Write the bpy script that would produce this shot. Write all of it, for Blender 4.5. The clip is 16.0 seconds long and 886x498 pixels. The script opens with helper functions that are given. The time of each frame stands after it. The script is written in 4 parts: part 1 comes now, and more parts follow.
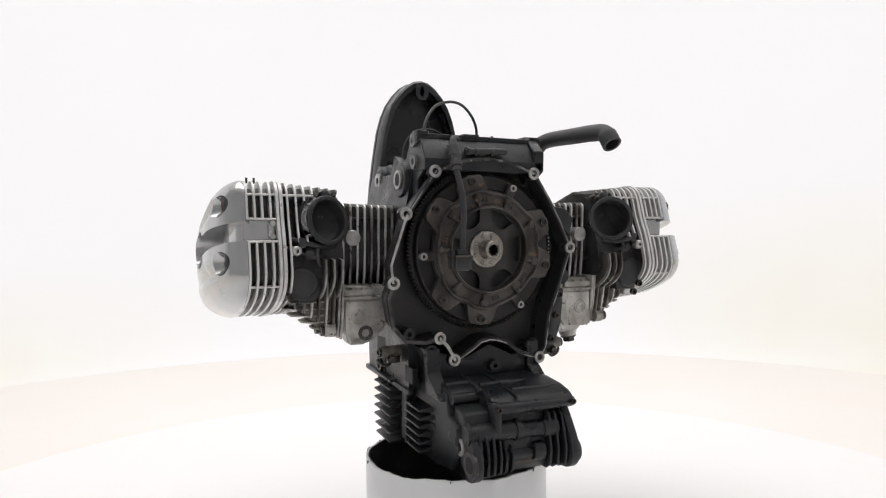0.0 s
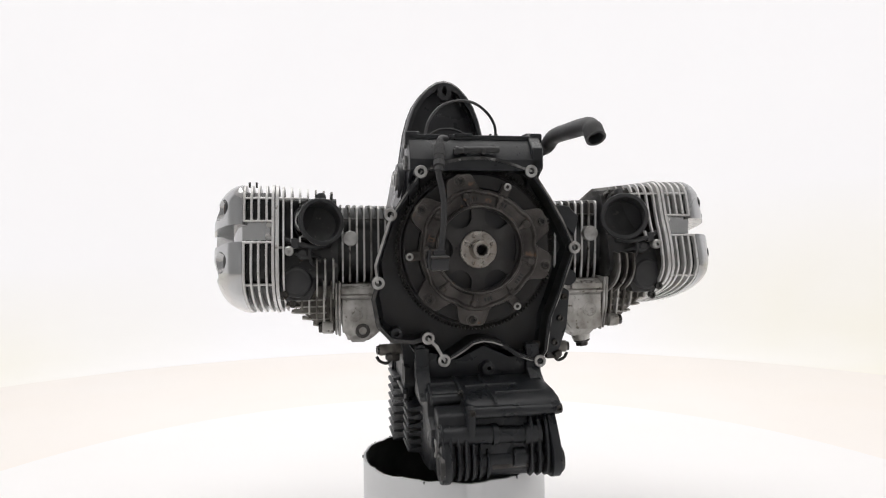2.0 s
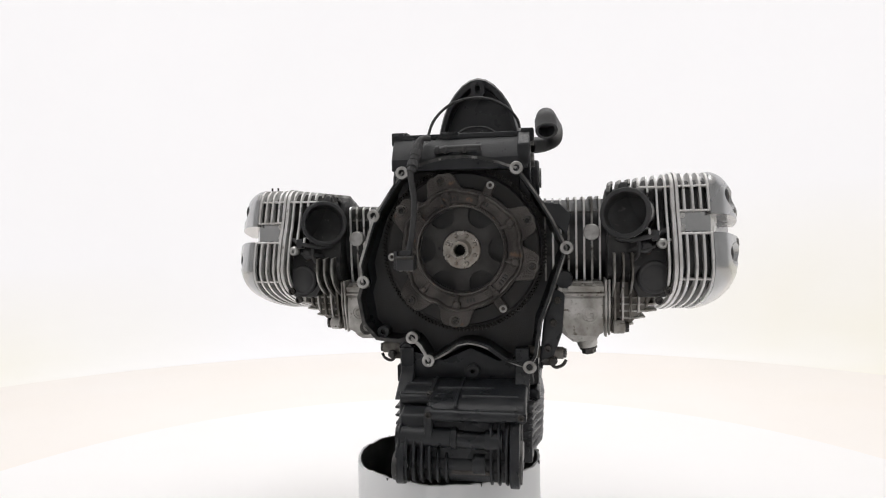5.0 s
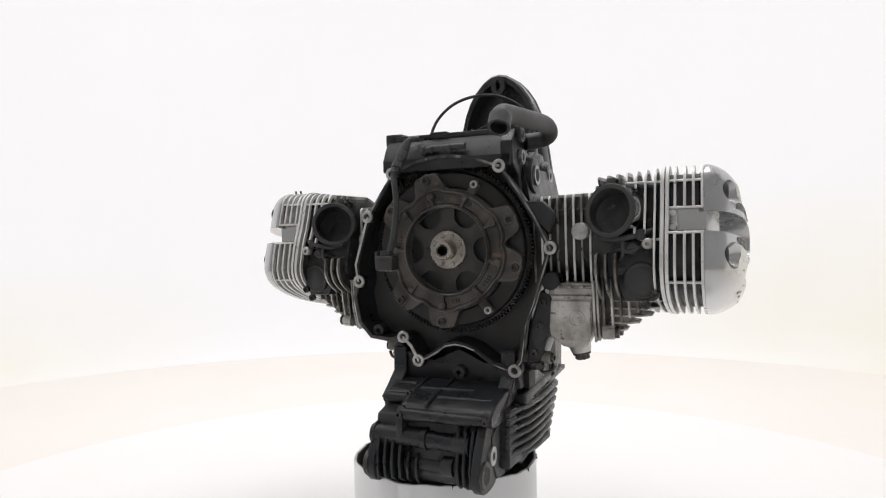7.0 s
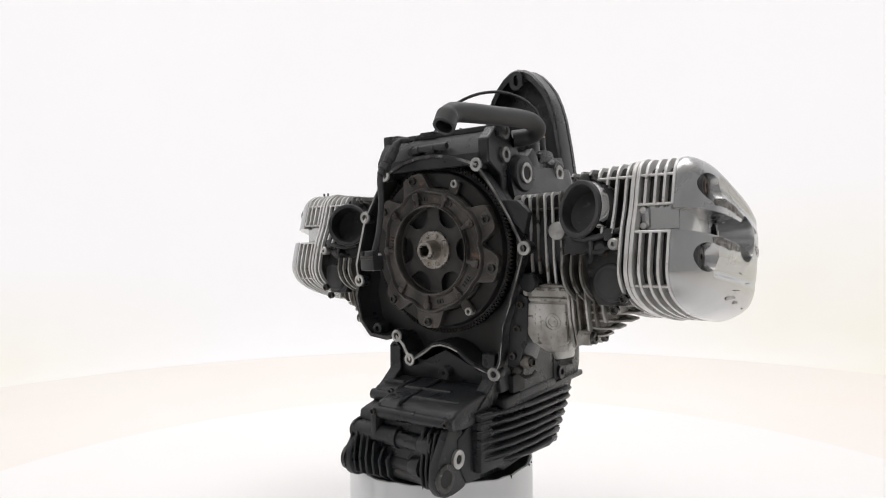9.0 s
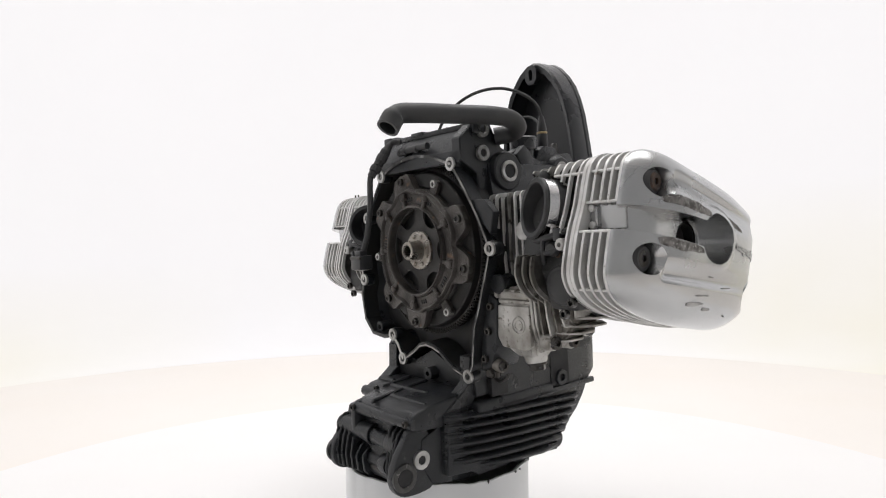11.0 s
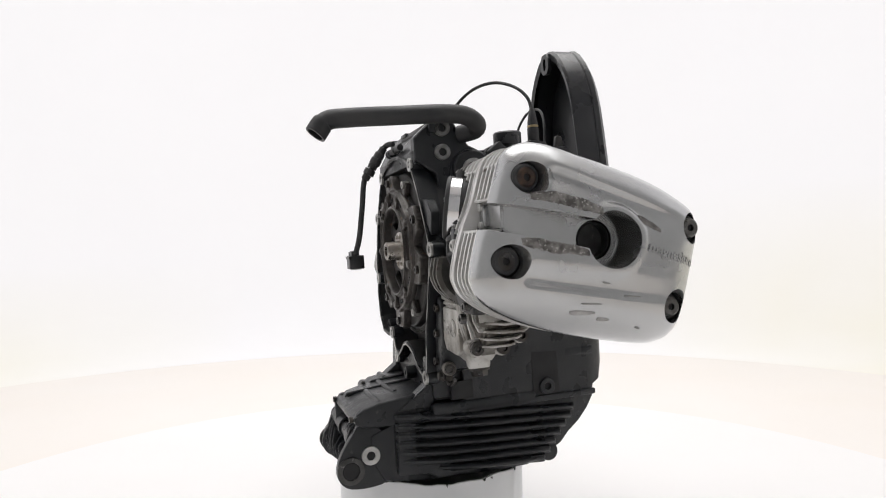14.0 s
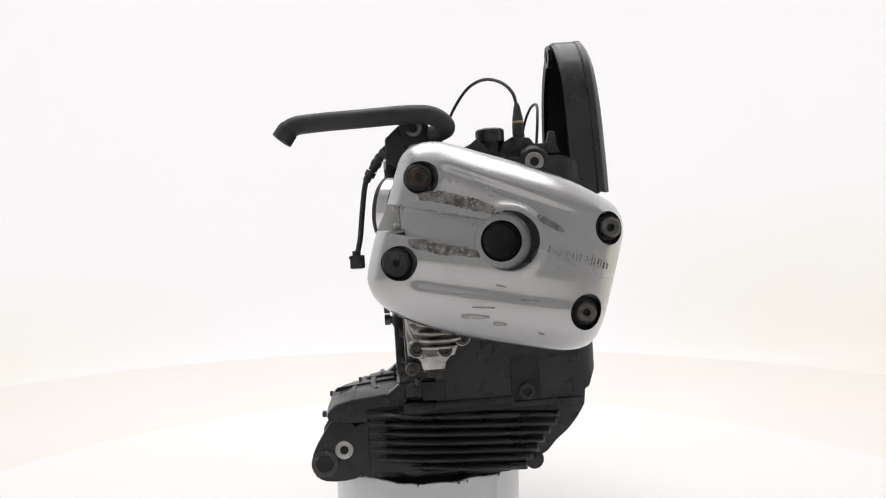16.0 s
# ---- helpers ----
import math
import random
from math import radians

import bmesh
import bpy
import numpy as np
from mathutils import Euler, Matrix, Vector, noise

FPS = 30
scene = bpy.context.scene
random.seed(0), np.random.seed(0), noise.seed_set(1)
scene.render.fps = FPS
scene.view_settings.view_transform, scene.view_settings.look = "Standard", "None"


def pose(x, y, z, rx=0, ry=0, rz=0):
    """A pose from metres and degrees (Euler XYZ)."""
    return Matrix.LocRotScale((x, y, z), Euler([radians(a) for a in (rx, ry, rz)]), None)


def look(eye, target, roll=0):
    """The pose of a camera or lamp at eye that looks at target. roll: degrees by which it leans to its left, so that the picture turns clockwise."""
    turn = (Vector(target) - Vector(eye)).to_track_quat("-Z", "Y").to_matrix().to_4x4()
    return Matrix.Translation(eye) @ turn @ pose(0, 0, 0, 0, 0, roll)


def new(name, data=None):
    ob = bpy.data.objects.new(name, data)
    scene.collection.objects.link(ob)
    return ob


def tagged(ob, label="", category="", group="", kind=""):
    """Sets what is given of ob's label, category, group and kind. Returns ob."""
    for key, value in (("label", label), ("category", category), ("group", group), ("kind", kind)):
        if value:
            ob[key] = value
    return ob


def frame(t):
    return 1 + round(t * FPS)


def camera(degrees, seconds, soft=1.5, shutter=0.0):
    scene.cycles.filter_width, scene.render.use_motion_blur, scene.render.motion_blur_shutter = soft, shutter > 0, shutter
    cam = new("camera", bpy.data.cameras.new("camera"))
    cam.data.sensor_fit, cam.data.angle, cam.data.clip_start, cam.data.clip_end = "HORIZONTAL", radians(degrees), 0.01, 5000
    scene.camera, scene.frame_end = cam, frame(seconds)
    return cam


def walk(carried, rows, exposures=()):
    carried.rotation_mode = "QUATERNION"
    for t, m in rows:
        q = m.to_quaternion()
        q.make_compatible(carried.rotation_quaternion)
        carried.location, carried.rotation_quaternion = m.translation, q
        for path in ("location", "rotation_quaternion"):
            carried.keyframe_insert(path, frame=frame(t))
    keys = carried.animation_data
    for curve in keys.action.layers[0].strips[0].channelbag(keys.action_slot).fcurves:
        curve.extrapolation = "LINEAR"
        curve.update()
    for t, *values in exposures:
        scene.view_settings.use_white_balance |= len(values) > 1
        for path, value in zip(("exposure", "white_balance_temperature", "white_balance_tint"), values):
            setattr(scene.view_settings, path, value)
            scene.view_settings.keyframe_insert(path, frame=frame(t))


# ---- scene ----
# The engine turns on a table before a still camera. Engine space: x across the cylinders, y away from the clutch, z up, in mm.
EYE = 0.451                      # the lens above the table
cam = camera(67.70, 16.0, 1.1)
CAM = look((0.0082, -1.0045, EYE), (0.0082, 0.0, EYE - 0.0002), -0.80)
walk(cam, [(0.0, CAM), (16.0, CAM)])

# ---- world, lights ----
world = bpy.data.worlds.new("world")
scene.world = world
world.use_nodes = True
world.node_tree.nodes["Background"].inputs[0].default_value = (0.80, 0.86, 1.0, 1)
world.node_tree.nodes["Background"].inputs[1].default_value = 0.10


def area(name, at, target, sx, sy, watts, colour=(1, 1, 1)):
    lamp = bpy.data.lights.new(name, "AREA")
    lamp.shape, lamp.size, lamp.size_y, lamp.energy, lamp.color = "RECTANGLE", sx, sy, watts, colour
    ob = new(name, lamp)
    ob.matrix_world = look(at, target)
    return ob


area("softbox_overhead", (0, 0.45, 2.6), (0, 0.45, 0), 2.4, 2.0, 37, (1.0, 0.99, 0.98))
scene.view_settings.exposure = 0.03


# ---- materials ----
def material(name, base, rough, metal=0.0, second=None, third=None, scale=40.0, fine=400.0, bump=0.0, spread=0.12, speckle=0.0, emit=None, coat=0.0, gloss=0.5):
    """Base colour with broad patches of a second colour, fine speckle of a third, roughness variation and relief."""
    m = bpy.data.materials.new(name)
    m.use_nodes = True
    nt = m.node_tree
    b = nt.nodes["Principled BSDF"]
    b.inputs["Metallic"].default_value = metal
    b.inputs["Coat Weight"].default_value = coat
    b.inputs["Specular IOR Level"].default_value = gloss
    co = nt.nodes.new("ShaderNodeTexCoord")

    def tex(s, detail):
        n = nt.nodes.new("ShaderNodeTexNoise")
        n.inputs["Scale"].default_value, n.inputs["Detail"].default_value = s, detail
        nt.links.new(co.outputs["Object"], n.inputs["Vector"])
        return n

    def ramp(src, lo, hi):
        r = nt.nodes.new("ShaderNodeMapRange")
        r.inputs["From Min"].default_value, r.inputs["From Max"].default_value = lo, hi
        nt.links.new(src, r.inputs["Value"])
        return r.outputs["Result"]

    def mix(fac, a, c):
        n = nt.nodes.new("ShaderNodeMix")
        n.data_type = "RGBA"
        nt.links.new(fac, n.inputs["Factor"])
        for sock, v in ((n.inputs["A"], a), (n.inputs["B"], c)):
            if isinstance(v, tuple):
                sock.default_value = (*v, 1)
            else:
                nt.links.new(v, sock)
        return n.outputs["Result"]

    big, small = tex(scale, 6.0), tex(fine, 3.0)
    col = base
    if second:
        col = mix(ramp(big.outputs["Fac"], 0.5 - spread, 0.5 + spread), base, second)
    if third:
        grain = tex(scale * 3.1, 8.0)
        col = mix(ramp(grain.outputs["Fac"], 0.62 - speckle, 0.72 - speckle), col, third)
    if isinstance(col, tuple):
        b.inputs["Base Color"].default_value = (*col, 1)
    else:
        nt.links.new(col, b.inputs["Base Color"])
    r = nt.nodes.new("ShaderNodeMapRange")
    r.inputs["To Min"].default_value, r.inputs["To Max"].default_value = max(0.04, rough - 0.12), min(1, rough + 0.12)
    r.inputs["From Min"].default_value, r.inputs["From Max"].default_value = 0.3, 0.7
    nt.links.new(big.outputs["Fac"], r.inputs["Value"])
    nt.links.new(r.outputs["Result"], b.inputs["Roughness"])
    if bump:
        n = nt.nodes.new("ShaderNodeBump")
        n.inputs["Strength"].default_value, n.inputs["Distance"].default_value = bump, 0.001
        nt.links.new(small.outputs["Fac"], n.inputs["Height"])
        nt.links.new(n.outputs["Normal"], b.inputs["Normal"])
    if emit:
        b.inputs["Emission Color"].default_value = (*emit, 1)
        b.inputs["Emission Strength"].default_value = 1.0
    return m


BLACK = material("black_engine_paint", (0.0150, 0.0168, 0.0195), 0.34, 0.0, (0.023, 0.0245, 0.027), (0.070, 0.068, 0.066), 30, 700, 0.45, 0.1, -0.055, gloss=0.38)
BLACKIN = material("sooty_casting", (0.017, 0.0178, 0.019), 0.5, 0.0, (0.022, 0.021, 0.020), None, 35, 500, 0.3)
RUBBER = material("black_rubber", (0.022, 0.023, 0.025), 0.55, 0.0, (0.04, 0.04, 0.041), None, 25, 900, 0.15)
PLASTIC = material("black_plastic", (0.020, 0.021, 0.024), 0.32, 0.0, (0.03, 0.031, 0.034), None, 14, 1200, 0.08)
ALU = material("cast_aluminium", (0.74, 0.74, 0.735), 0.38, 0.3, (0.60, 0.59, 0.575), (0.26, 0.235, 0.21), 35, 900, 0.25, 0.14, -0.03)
ALUDIRT = material("stained_aluminium_casting", (0.60, 0.59, 0.57), 0.40, 0.35, (0.27, 0.255, 0.23), (0.13, 0.115, 0.095), 38, 900, 0.6, 0.16, 0.0)
SOILED = material("oil_stained_alloy", (0.22, 0.205, 0.185), 0.5, 0.25, (0.08, 0.072, 0.062), (0.10, 0.09, 0.075), 60, 900, 0.4, 0.2, 0.02)
# darker alloy for the skirt and the cores between the fins
GROOVE = material("dark_groove_aluminium", (0.045, 0.045, 0.045), 0.55, 0.2, (0.025, 0.025, 0.025), (0.10, 0.095, 0.09), 30, 700, 0.3)
SILVER = material("silver_lacquer", (0.53, 0.533, 0.535), 0.21, 0.95, (0.43, 0.436, 0.44), None, 9, 1500, 0.06, 0.2)
SCUFF = material("scraped_magnesium", (0.26, 0.25, 0.24), 0.65, 0.25, (0.10, 0.095, 0.09), (0.46, 0.45, 0.43), 110, 420, 1.0, 0.1, 0.04)
BARE = material("machined_edge", (0.50, 0.50, 0.49), 0.4, 0.6, (0.30, 0.29, 0.28), None, 60, 900, 0.15)
DULL = material("worn_machined_rim", (0.085, 0.083, 0.08), 0.5, 0.3, (0.035, 0.035, 0.035), (0.30, 0.29, 0.28), 40, 900, 0.15, 0.1, -0.02)
EYE_METAL = material("dull_bolt_eye", (0.27, 0.27, 0.265), 0.45, 0.4, (0.12, 0.118, 0.115), None, 70, 900, 0.2)
CAPSTEEL = material("greyed_cap_steel", (0.16, 0.158, 0.152), 0.34, 0.85, (0.10, 0.095, 0.09), None, 90, 900, 0.1)
RIMEDGE = material("patchy_bare_edge", (0.40, 0.40, 0.39), 0.42, 0.5, (0.04, 0.04, 0.04), None, 18, 900, 0.15, 0.05)
WORN = material("rubbed_machined_edge", (0.30, 0.295, 0.285), 0.42, 0.5, (0.10, 0.098, 0.095), (0.5, 0.49, 0.48), 26, 900, 0.2, 0.1, -0.02)
RUST = material("heat_browned_iron", (0.088, 0.080, 0.074), 0.42, 0.4, (0.030, 0.026, 0.024), (0.16, 0.10, 0.065), 26, 420, 1.0, 0.14, -0.01)
# lighter iron that carries the painted highlight of the clutch cover's edges
HIGHLITIRON = material("highlit_iron_edge", (0.125, 0.118, 0.11), 0.4, 0.5, (0.05, 0.045, 0.042), (0.14, 0.085, 0.055), 24, 600, 0.5, 0.12, -0.04)
# darker alloy for the fin faces; the fin edges have a lighter one
DARKFIN = material("dark_alloy_fin", (0.095, 0.092, 0.086), 0.5, 0.25, (0.035, 0.033, 0.03), None, 40, 700, 0.3)
DISC = material("dusty_friction_disc", (0.050, 0.048, 0.047), 0.6, 0.2, (0.036, 0.034, 0.033), None, 40, 700, 0.2)
STEEL = material("oily_steel", (0.42, 0.40, 0.37), 0.32, 0.9, (0.30, 0.27, 0.24), (0.16, 0.11, 0.08), 60, 900, 0.1)
CHROME = material("bright_clamp_steel", (0.75, 0.75, 0.76), 0.16, 1.0, (0.65, 0.65, 0.66), None, 30)
GEAR = material("dark_flywheel_steel", (0.010, 0.010, 0.010), 0.55, 0.2, (0.018, 0.016, 0.015), None, 50, 700, 0.2)
# tooth ends catch light, so their steel is painted lighter than the flywheel
TOOTH = material("lit_tooth_steel", (0.030, 0.029, 0.027), 0.42, 0.4, (0.014, 0.013, 0.012), (0.07, 0.066, 0.062), 30, 700, 0.2)
BOLT = material("blackened_bolt", (0.07, 0.069, 0.068), 0.33, 0.75, (0.05, 0.045, 0.04), None, 60)
RUSTBOLT = material("rusted_bolt", (0.08, 0.05, 0.036), 0.5, 0.4, (0.035, 0.028, 0.025), None, 120)
# near-black painted in for the shade inside bores, sockets and pockets
HOLE = material("hollow_shade", (0.012, 0.012, 0.013), 0.7)
# dark grey for the inside of the tub
TUBINSIDE = material("dark_tub_inside", (0.075, 0.075, 0.074), 0.7, 0.0, (0.045, 0.045, 0.045), (0.12, 0.12, 0.118), 18, 300, 0.4, 0.14, -0.03)
GRIMY = material("oily_cast_fin", (0.40, 0.395, 0.38), 0.42, 0.3, (0.13, 0.122, 0.11), (0.05, 0.044, 0.038), 26, 700, 0.35, 0.12, 0.03)
PALE = material("dulled_lacquer", (0.40, 0.395, 0.385), 0.5, 0.6, (0.30, 0.295, 0.285), None, 120, 700, 0.4)
YELLOW = material("ochre_band", (0.38, 0.29, 0.14), 0.5)
TUBWHITE = material("white_plastic_tub", (0.78, 0.79, 0.80), 0.38, 0.0, (0.72, 0.73, 0.74), (0.5, 0.5, 0.5), 7, 300, 0.05, 0.2, -0.12)
TABLE = material("white_turntable_vinyl", (0.93, 0.92, 0.92), 0.5, 0.0, (0.92, 0.91, 0.90), None, 3, 200, 0.02, 0.25)
# no lamp stands behind the cloth: its light is put in as emission
CLOTH = material("glowing_backdrop_cloth", (0.25, 0.25, 0.25), 0.9, 0.0, None, None, 2, 300, 0.0, emit=(0.695, 0.680, 0.692))
def warm_cloth_glow():
    """The glow is tinted cream towards its low side ends, more so at one."""
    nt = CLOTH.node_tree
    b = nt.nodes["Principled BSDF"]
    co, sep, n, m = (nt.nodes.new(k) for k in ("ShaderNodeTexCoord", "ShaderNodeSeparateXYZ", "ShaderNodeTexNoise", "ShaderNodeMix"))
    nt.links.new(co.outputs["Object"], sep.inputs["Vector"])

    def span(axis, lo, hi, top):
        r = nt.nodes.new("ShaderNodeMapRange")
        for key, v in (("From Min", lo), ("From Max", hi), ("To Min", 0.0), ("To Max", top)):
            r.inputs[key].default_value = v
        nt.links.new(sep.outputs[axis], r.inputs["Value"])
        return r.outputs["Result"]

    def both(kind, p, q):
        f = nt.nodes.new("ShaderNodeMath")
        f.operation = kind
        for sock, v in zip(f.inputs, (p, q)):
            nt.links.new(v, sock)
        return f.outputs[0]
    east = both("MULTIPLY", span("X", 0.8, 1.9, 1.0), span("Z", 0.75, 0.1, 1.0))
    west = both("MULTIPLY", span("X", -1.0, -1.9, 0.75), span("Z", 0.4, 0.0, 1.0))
    # noise makes the painted glow uneven
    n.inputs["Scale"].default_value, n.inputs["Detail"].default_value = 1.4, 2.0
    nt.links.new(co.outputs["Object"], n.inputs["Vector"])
    glow_noise = nt.nodes.new("ShaderNodeMapRange")
    glow_noise.inputs["From Min"].default_value, glow_noise.inputs["From Max"].default_value, glow_noise.inputs["To Min"].default_value = 0.3, 0.6, 0.6
    nt.links.new(n.outputs["Fac"], glow_noise.inputs["Value"])
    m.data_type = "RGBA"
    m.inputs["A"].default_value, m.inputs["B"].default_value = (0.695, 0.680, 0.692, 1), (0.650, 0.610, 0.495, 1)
    nt.links.new(both("MULTIPLY", both("ADD", east, west), glow_noise.outputs["Result"]), m.inputs["Factor"])
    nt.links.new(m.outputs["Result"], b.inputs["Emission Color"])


warm_cloth_glow()
FLOOR = material("cream_floor", (0.92, 0.885, 0.85), 0.6, 0.0, (0.91, 0.865, 0.815), None, 1.5, 100, 0.02, 0.2)
GREYWALL = material("grey_wall", (0.50, 0.508, 0.515), 0.8, 0.0, (0.46, 0.466, 0.472), None, 2, 100, 0.05)

# ---- mesh helpers, all in mm ----
XF = [1, 0.0, 0.0, 0.0]          # mirror sign and shift along y, z and x of the bank being built


def part(name, bm, mat, parent, label="", sharp=32, smooth=True):
    sx, dy, dz, dx = XF
    if sx != 1 or dy:
        for v in bm.verts:
            v.co = (v.co.x * sx + dx, v.co.y + dy, v.co.z + dz)
    if sx < 0:
        bmesh.ops.reverse_faces(bm, faces=bm.faces[:])
    for v in bm.verts:
        v.co *= 0.001
    me = bpy.data.meshes.new(name)
    bm.to_mesh(me)
    bm.free()
    me.materials.append(mat)
    if smooth:
        me.shade_smooth()
        me.set_sharp_from_angle(angle=radians(sharp))
    ob = new(name, me)
    ob.parent = parent
    if label:
        tagged(ob, label)
    return ob


def group_part(name, parent, label=""):
    """A part that is held together by an empty frame."""
    ob = new(name)
    ob.parent = parent
    ob.empty_display_size = 0.01
    if label:
        tagged(ob, label)
    return ob


def smooth(a, b, x):
    t = max(0.0, min(1.0, (x - a) / (b - a)))
    return t * t * (3 - 2 * t)


def lift(plane, a, b, h):
    """A point of a plane: xz lifts along y, yz along x, xy along z."""
    return {"xz": (a, h, b), "yz": (h, a, b), "xy": (a, b, h)}[plane]


def join(*bms):
    out = bms[0]
    for b in bms[1:]:
        me = bpy.data.meshes.new("tmp")
        b.to_mesh(me)
        b.free()
        out.from_mesh(me)
        bpy.data.meshes.remove(me)
    return out


def prism(pts, plane, lo, hi, bevel=0.0, seg=1):
    bm = bmesh.new()
    a = [bm.verts.new(lift(plane, *p, lo)) for p in pts]
    b = [bm.verts.new(lift(plane, *p, hi)) for p in pts]
    bm.faces.new(a), bm.faces.new(b)
    for i in range(len(pts)):
        j = (i + 1) % len(pts)
        bm.faces.new((a[i], a[j], b[j], b[i]))
    bmesh.ops.recalc_face_normals(bm, faces=bm.faces[:])
    if bevel:
        edges = [e for e in bm.edges if len(e.link_faces) == 2 and e.calc_face_angle(0) > 0.6]
        bmesh.ops.bevel(bm, geom=edges, offset=bevel, segments=seg, affect="EDGES", profile=0.5, clamp_overlap=True)
    return bm


def box(x0, x1, y0, y1, z0, z1, bevel=1.0, seg=2):
    return prism([(x0, z0), (x1, z0), (x1, z1), (x0, z1)], "xz", y0, y1, bevel, seg)


def loft(rings, close=True, caps=True):
    """Rings of equal length, each a list of 3D points."""
    bm = bmesh.new()
    vs = [[bm.verts.new(p) for p in r] for r in rings]
    n = len(rings[0])
    for a, b in zip(vs, vs[1:]):
        for i in range(n if close else n - 1):
            j = (i + 1) % n
            bm.faces.new((a[i], a[j], b[j], b[i]))
    if caps:
        bm.faces.new(vs[0]), bm.faces.new(vs[-1])
    bmesh.ops.recalc_face_normals(bm, faces=bm.faces[:])
    return bm


def turned(profile, at, axis, n=28, close=False):
    """A lathe body: profile of (radius, height) along the axis through a point. close: the profile is a loop (a ring)."""
    q = Vector((0, 0, 1)).rotation_difference(Vector(axis).normalized())
    bm = bmesh.new()
    rows = []
    for r, h in profile:
        if r < 1e-6:
            rows.append([bm.verts.new(q @ Vector((0, 0, h)) + Vector(at))])
        else:
            rows.append([bm.verts.new(q @ Vector((r * math.cos(2 * math.pi * i / n), r * math.sin(2 * math.pi * i / n), h)) + Vector(at)) for i in range(n)])
    pairs = list(zip(rows, rows[1:])) + ([(rows[-1], rows[0])] if close else [])
    for a, b in pairs:
        for i in range(n):
            j = (i + 1) % n
            if len(a) == 1 and len(b) == 1:
                continue
            if len(a) == 1:
                bm.faces.new((a[0], b[i], b[j]))
            elif len(b) == 1:
                bm.faces.new((a[i], a[j], b[0]))
            else:
                bm.faces.new((a[i], a[j], b[j], b[i]))
    bmesh.ops.recalc_face_normals(bm, faces=bm.faces[:])
    return bm


def disc(r, h, at, axis, n=24, c=0.8):
    return turned([(0, 0), (r - c, 0), (r, c), (r, h - c), (r - c, h), (0, h)], at, axis, n)


def ring(r0, r1, h, at, axis, n=28, c=0.6):
    return turned([(r0, c), (r0 + c, 0), (r1 - c, 0), (r1, c), (r1, h - c), (r1 - c, h), (r0 + c, h), (r0, h - c)], at, axis, n, True)


def curve_points(pts, steps=8):
    """A smooth line through the points (Catmull-Rom)."""
    p = [Vector(q) for q in pts]
    p = [2 * p[0] - p[1]] + p + [2 * p[-1] - p[-2]]
    out = []
    for i in range(1, len(p) - 2):
        for k in range(steps):
            t = k / steps
            a, b, c, d = p[i - 1], p[i], p[i + 1], p[i + 2]
            out.append(0.5 * (2 * b + (c - a) * t + (2 * a - 5 * b + 4 * c - d) * t * t + (3 * b - a - 3 * c + d) * t ** 3))
    out.append(p[-2])
    return out


def pipe(pts, radius, n=12, steps=8, bore=0.0):
    """A round tube swept along a smooth line; bore: an open mouth of that radius at the first point. radius may be a function of 0..1."""
    line = curve_points(pts, steps)
    rad = radius if callable(radius) else (lambda s: radius)
    rings, up = [], None
    for i, c in enumerate(line):
        t = (line[min(i + 1, len(line) - 1)] - line[max(i - 1, 0)]).normalized()
        if up is None:
            up = t.orthogonal().normalized()
        up = (up - t * up.dot(t)).normalized()
        side = t.cross(up)
        r = rad(i / (len(line) - 1))
        rings.append([c + (up * math.cos(2 * math.pi * k / n) + side * math.sin(2 * math.pi * k / n)) * r for k in range(n)])
    if bore:
        c, d = line[0], (line[1] - line[0]).normalized()
        r0 = rad(0)
        inner = [c + (v - c) * (bore / r0) for v in rings[0]]
        deep = [v + d * 14 for v in inner]
        rings = [deep, inner] + rings
    return loft(rings)


def rounded(poly, times=2):
    for _ in range(times):
        out = []
        for i, a in enumerate(poly):
            b = poly[(i + 1) % len(poly)]
            out += [(a[0] * .75 + b[0] * .25, a[1] * .75 + b[1] * .25), (a[0] * .25 + b[0] * .75, a[1] * .25 + b[1] * .75)]
        poly = out
    return poly


def inset(poly, d):
    """The outline moved inwards by d."""
    n = len(poly)
    area2 = sum(poly[i][0] * poly[(i + 1) % n][1] - poly[(i + 1) % n][0] * poly[i][1] for i in range(n))
    s = 1 if area2 > 0 else -1
    out = []
    for i in range(n):
        a, b, c = poly[i - 1], poly[i], poly[(i + 1) % n]
        tx, tz = c[0] - a[0], c[1] - a[1]
        k = math.hypot(tx, tz) or 1
        out.append((b[0] - s * tz / k * d, b[1] + s * tx / k * d))
    return out


def circle(cy, cz, r, n=24):
    return [(cy + r * math.cos(2 * math.pi * i / n), cz + r * math.sin(2 * math.pi * i / n)) for i in range(n)]


def hexbolt(at, axis, r, h, n=6):
    return join(disc(r * 1.25, h * 0.3, at, axis, 20, 0.4), turned([(0, 0), (r, 0), (r, h * 0.9), (r * 0.86, h), (0, h)], at, axis, n))


def caphead(at, axis, r, h):
    """A socket-head bolt with a sunk socket."""
    return turned([(0, 0), (r, 0), (r, h - 0.6), (r - 0.6, h), (r * 0.55, h), (r * 0.5, h * 0.45), (0, h * 0.45)], at, axis, 18)


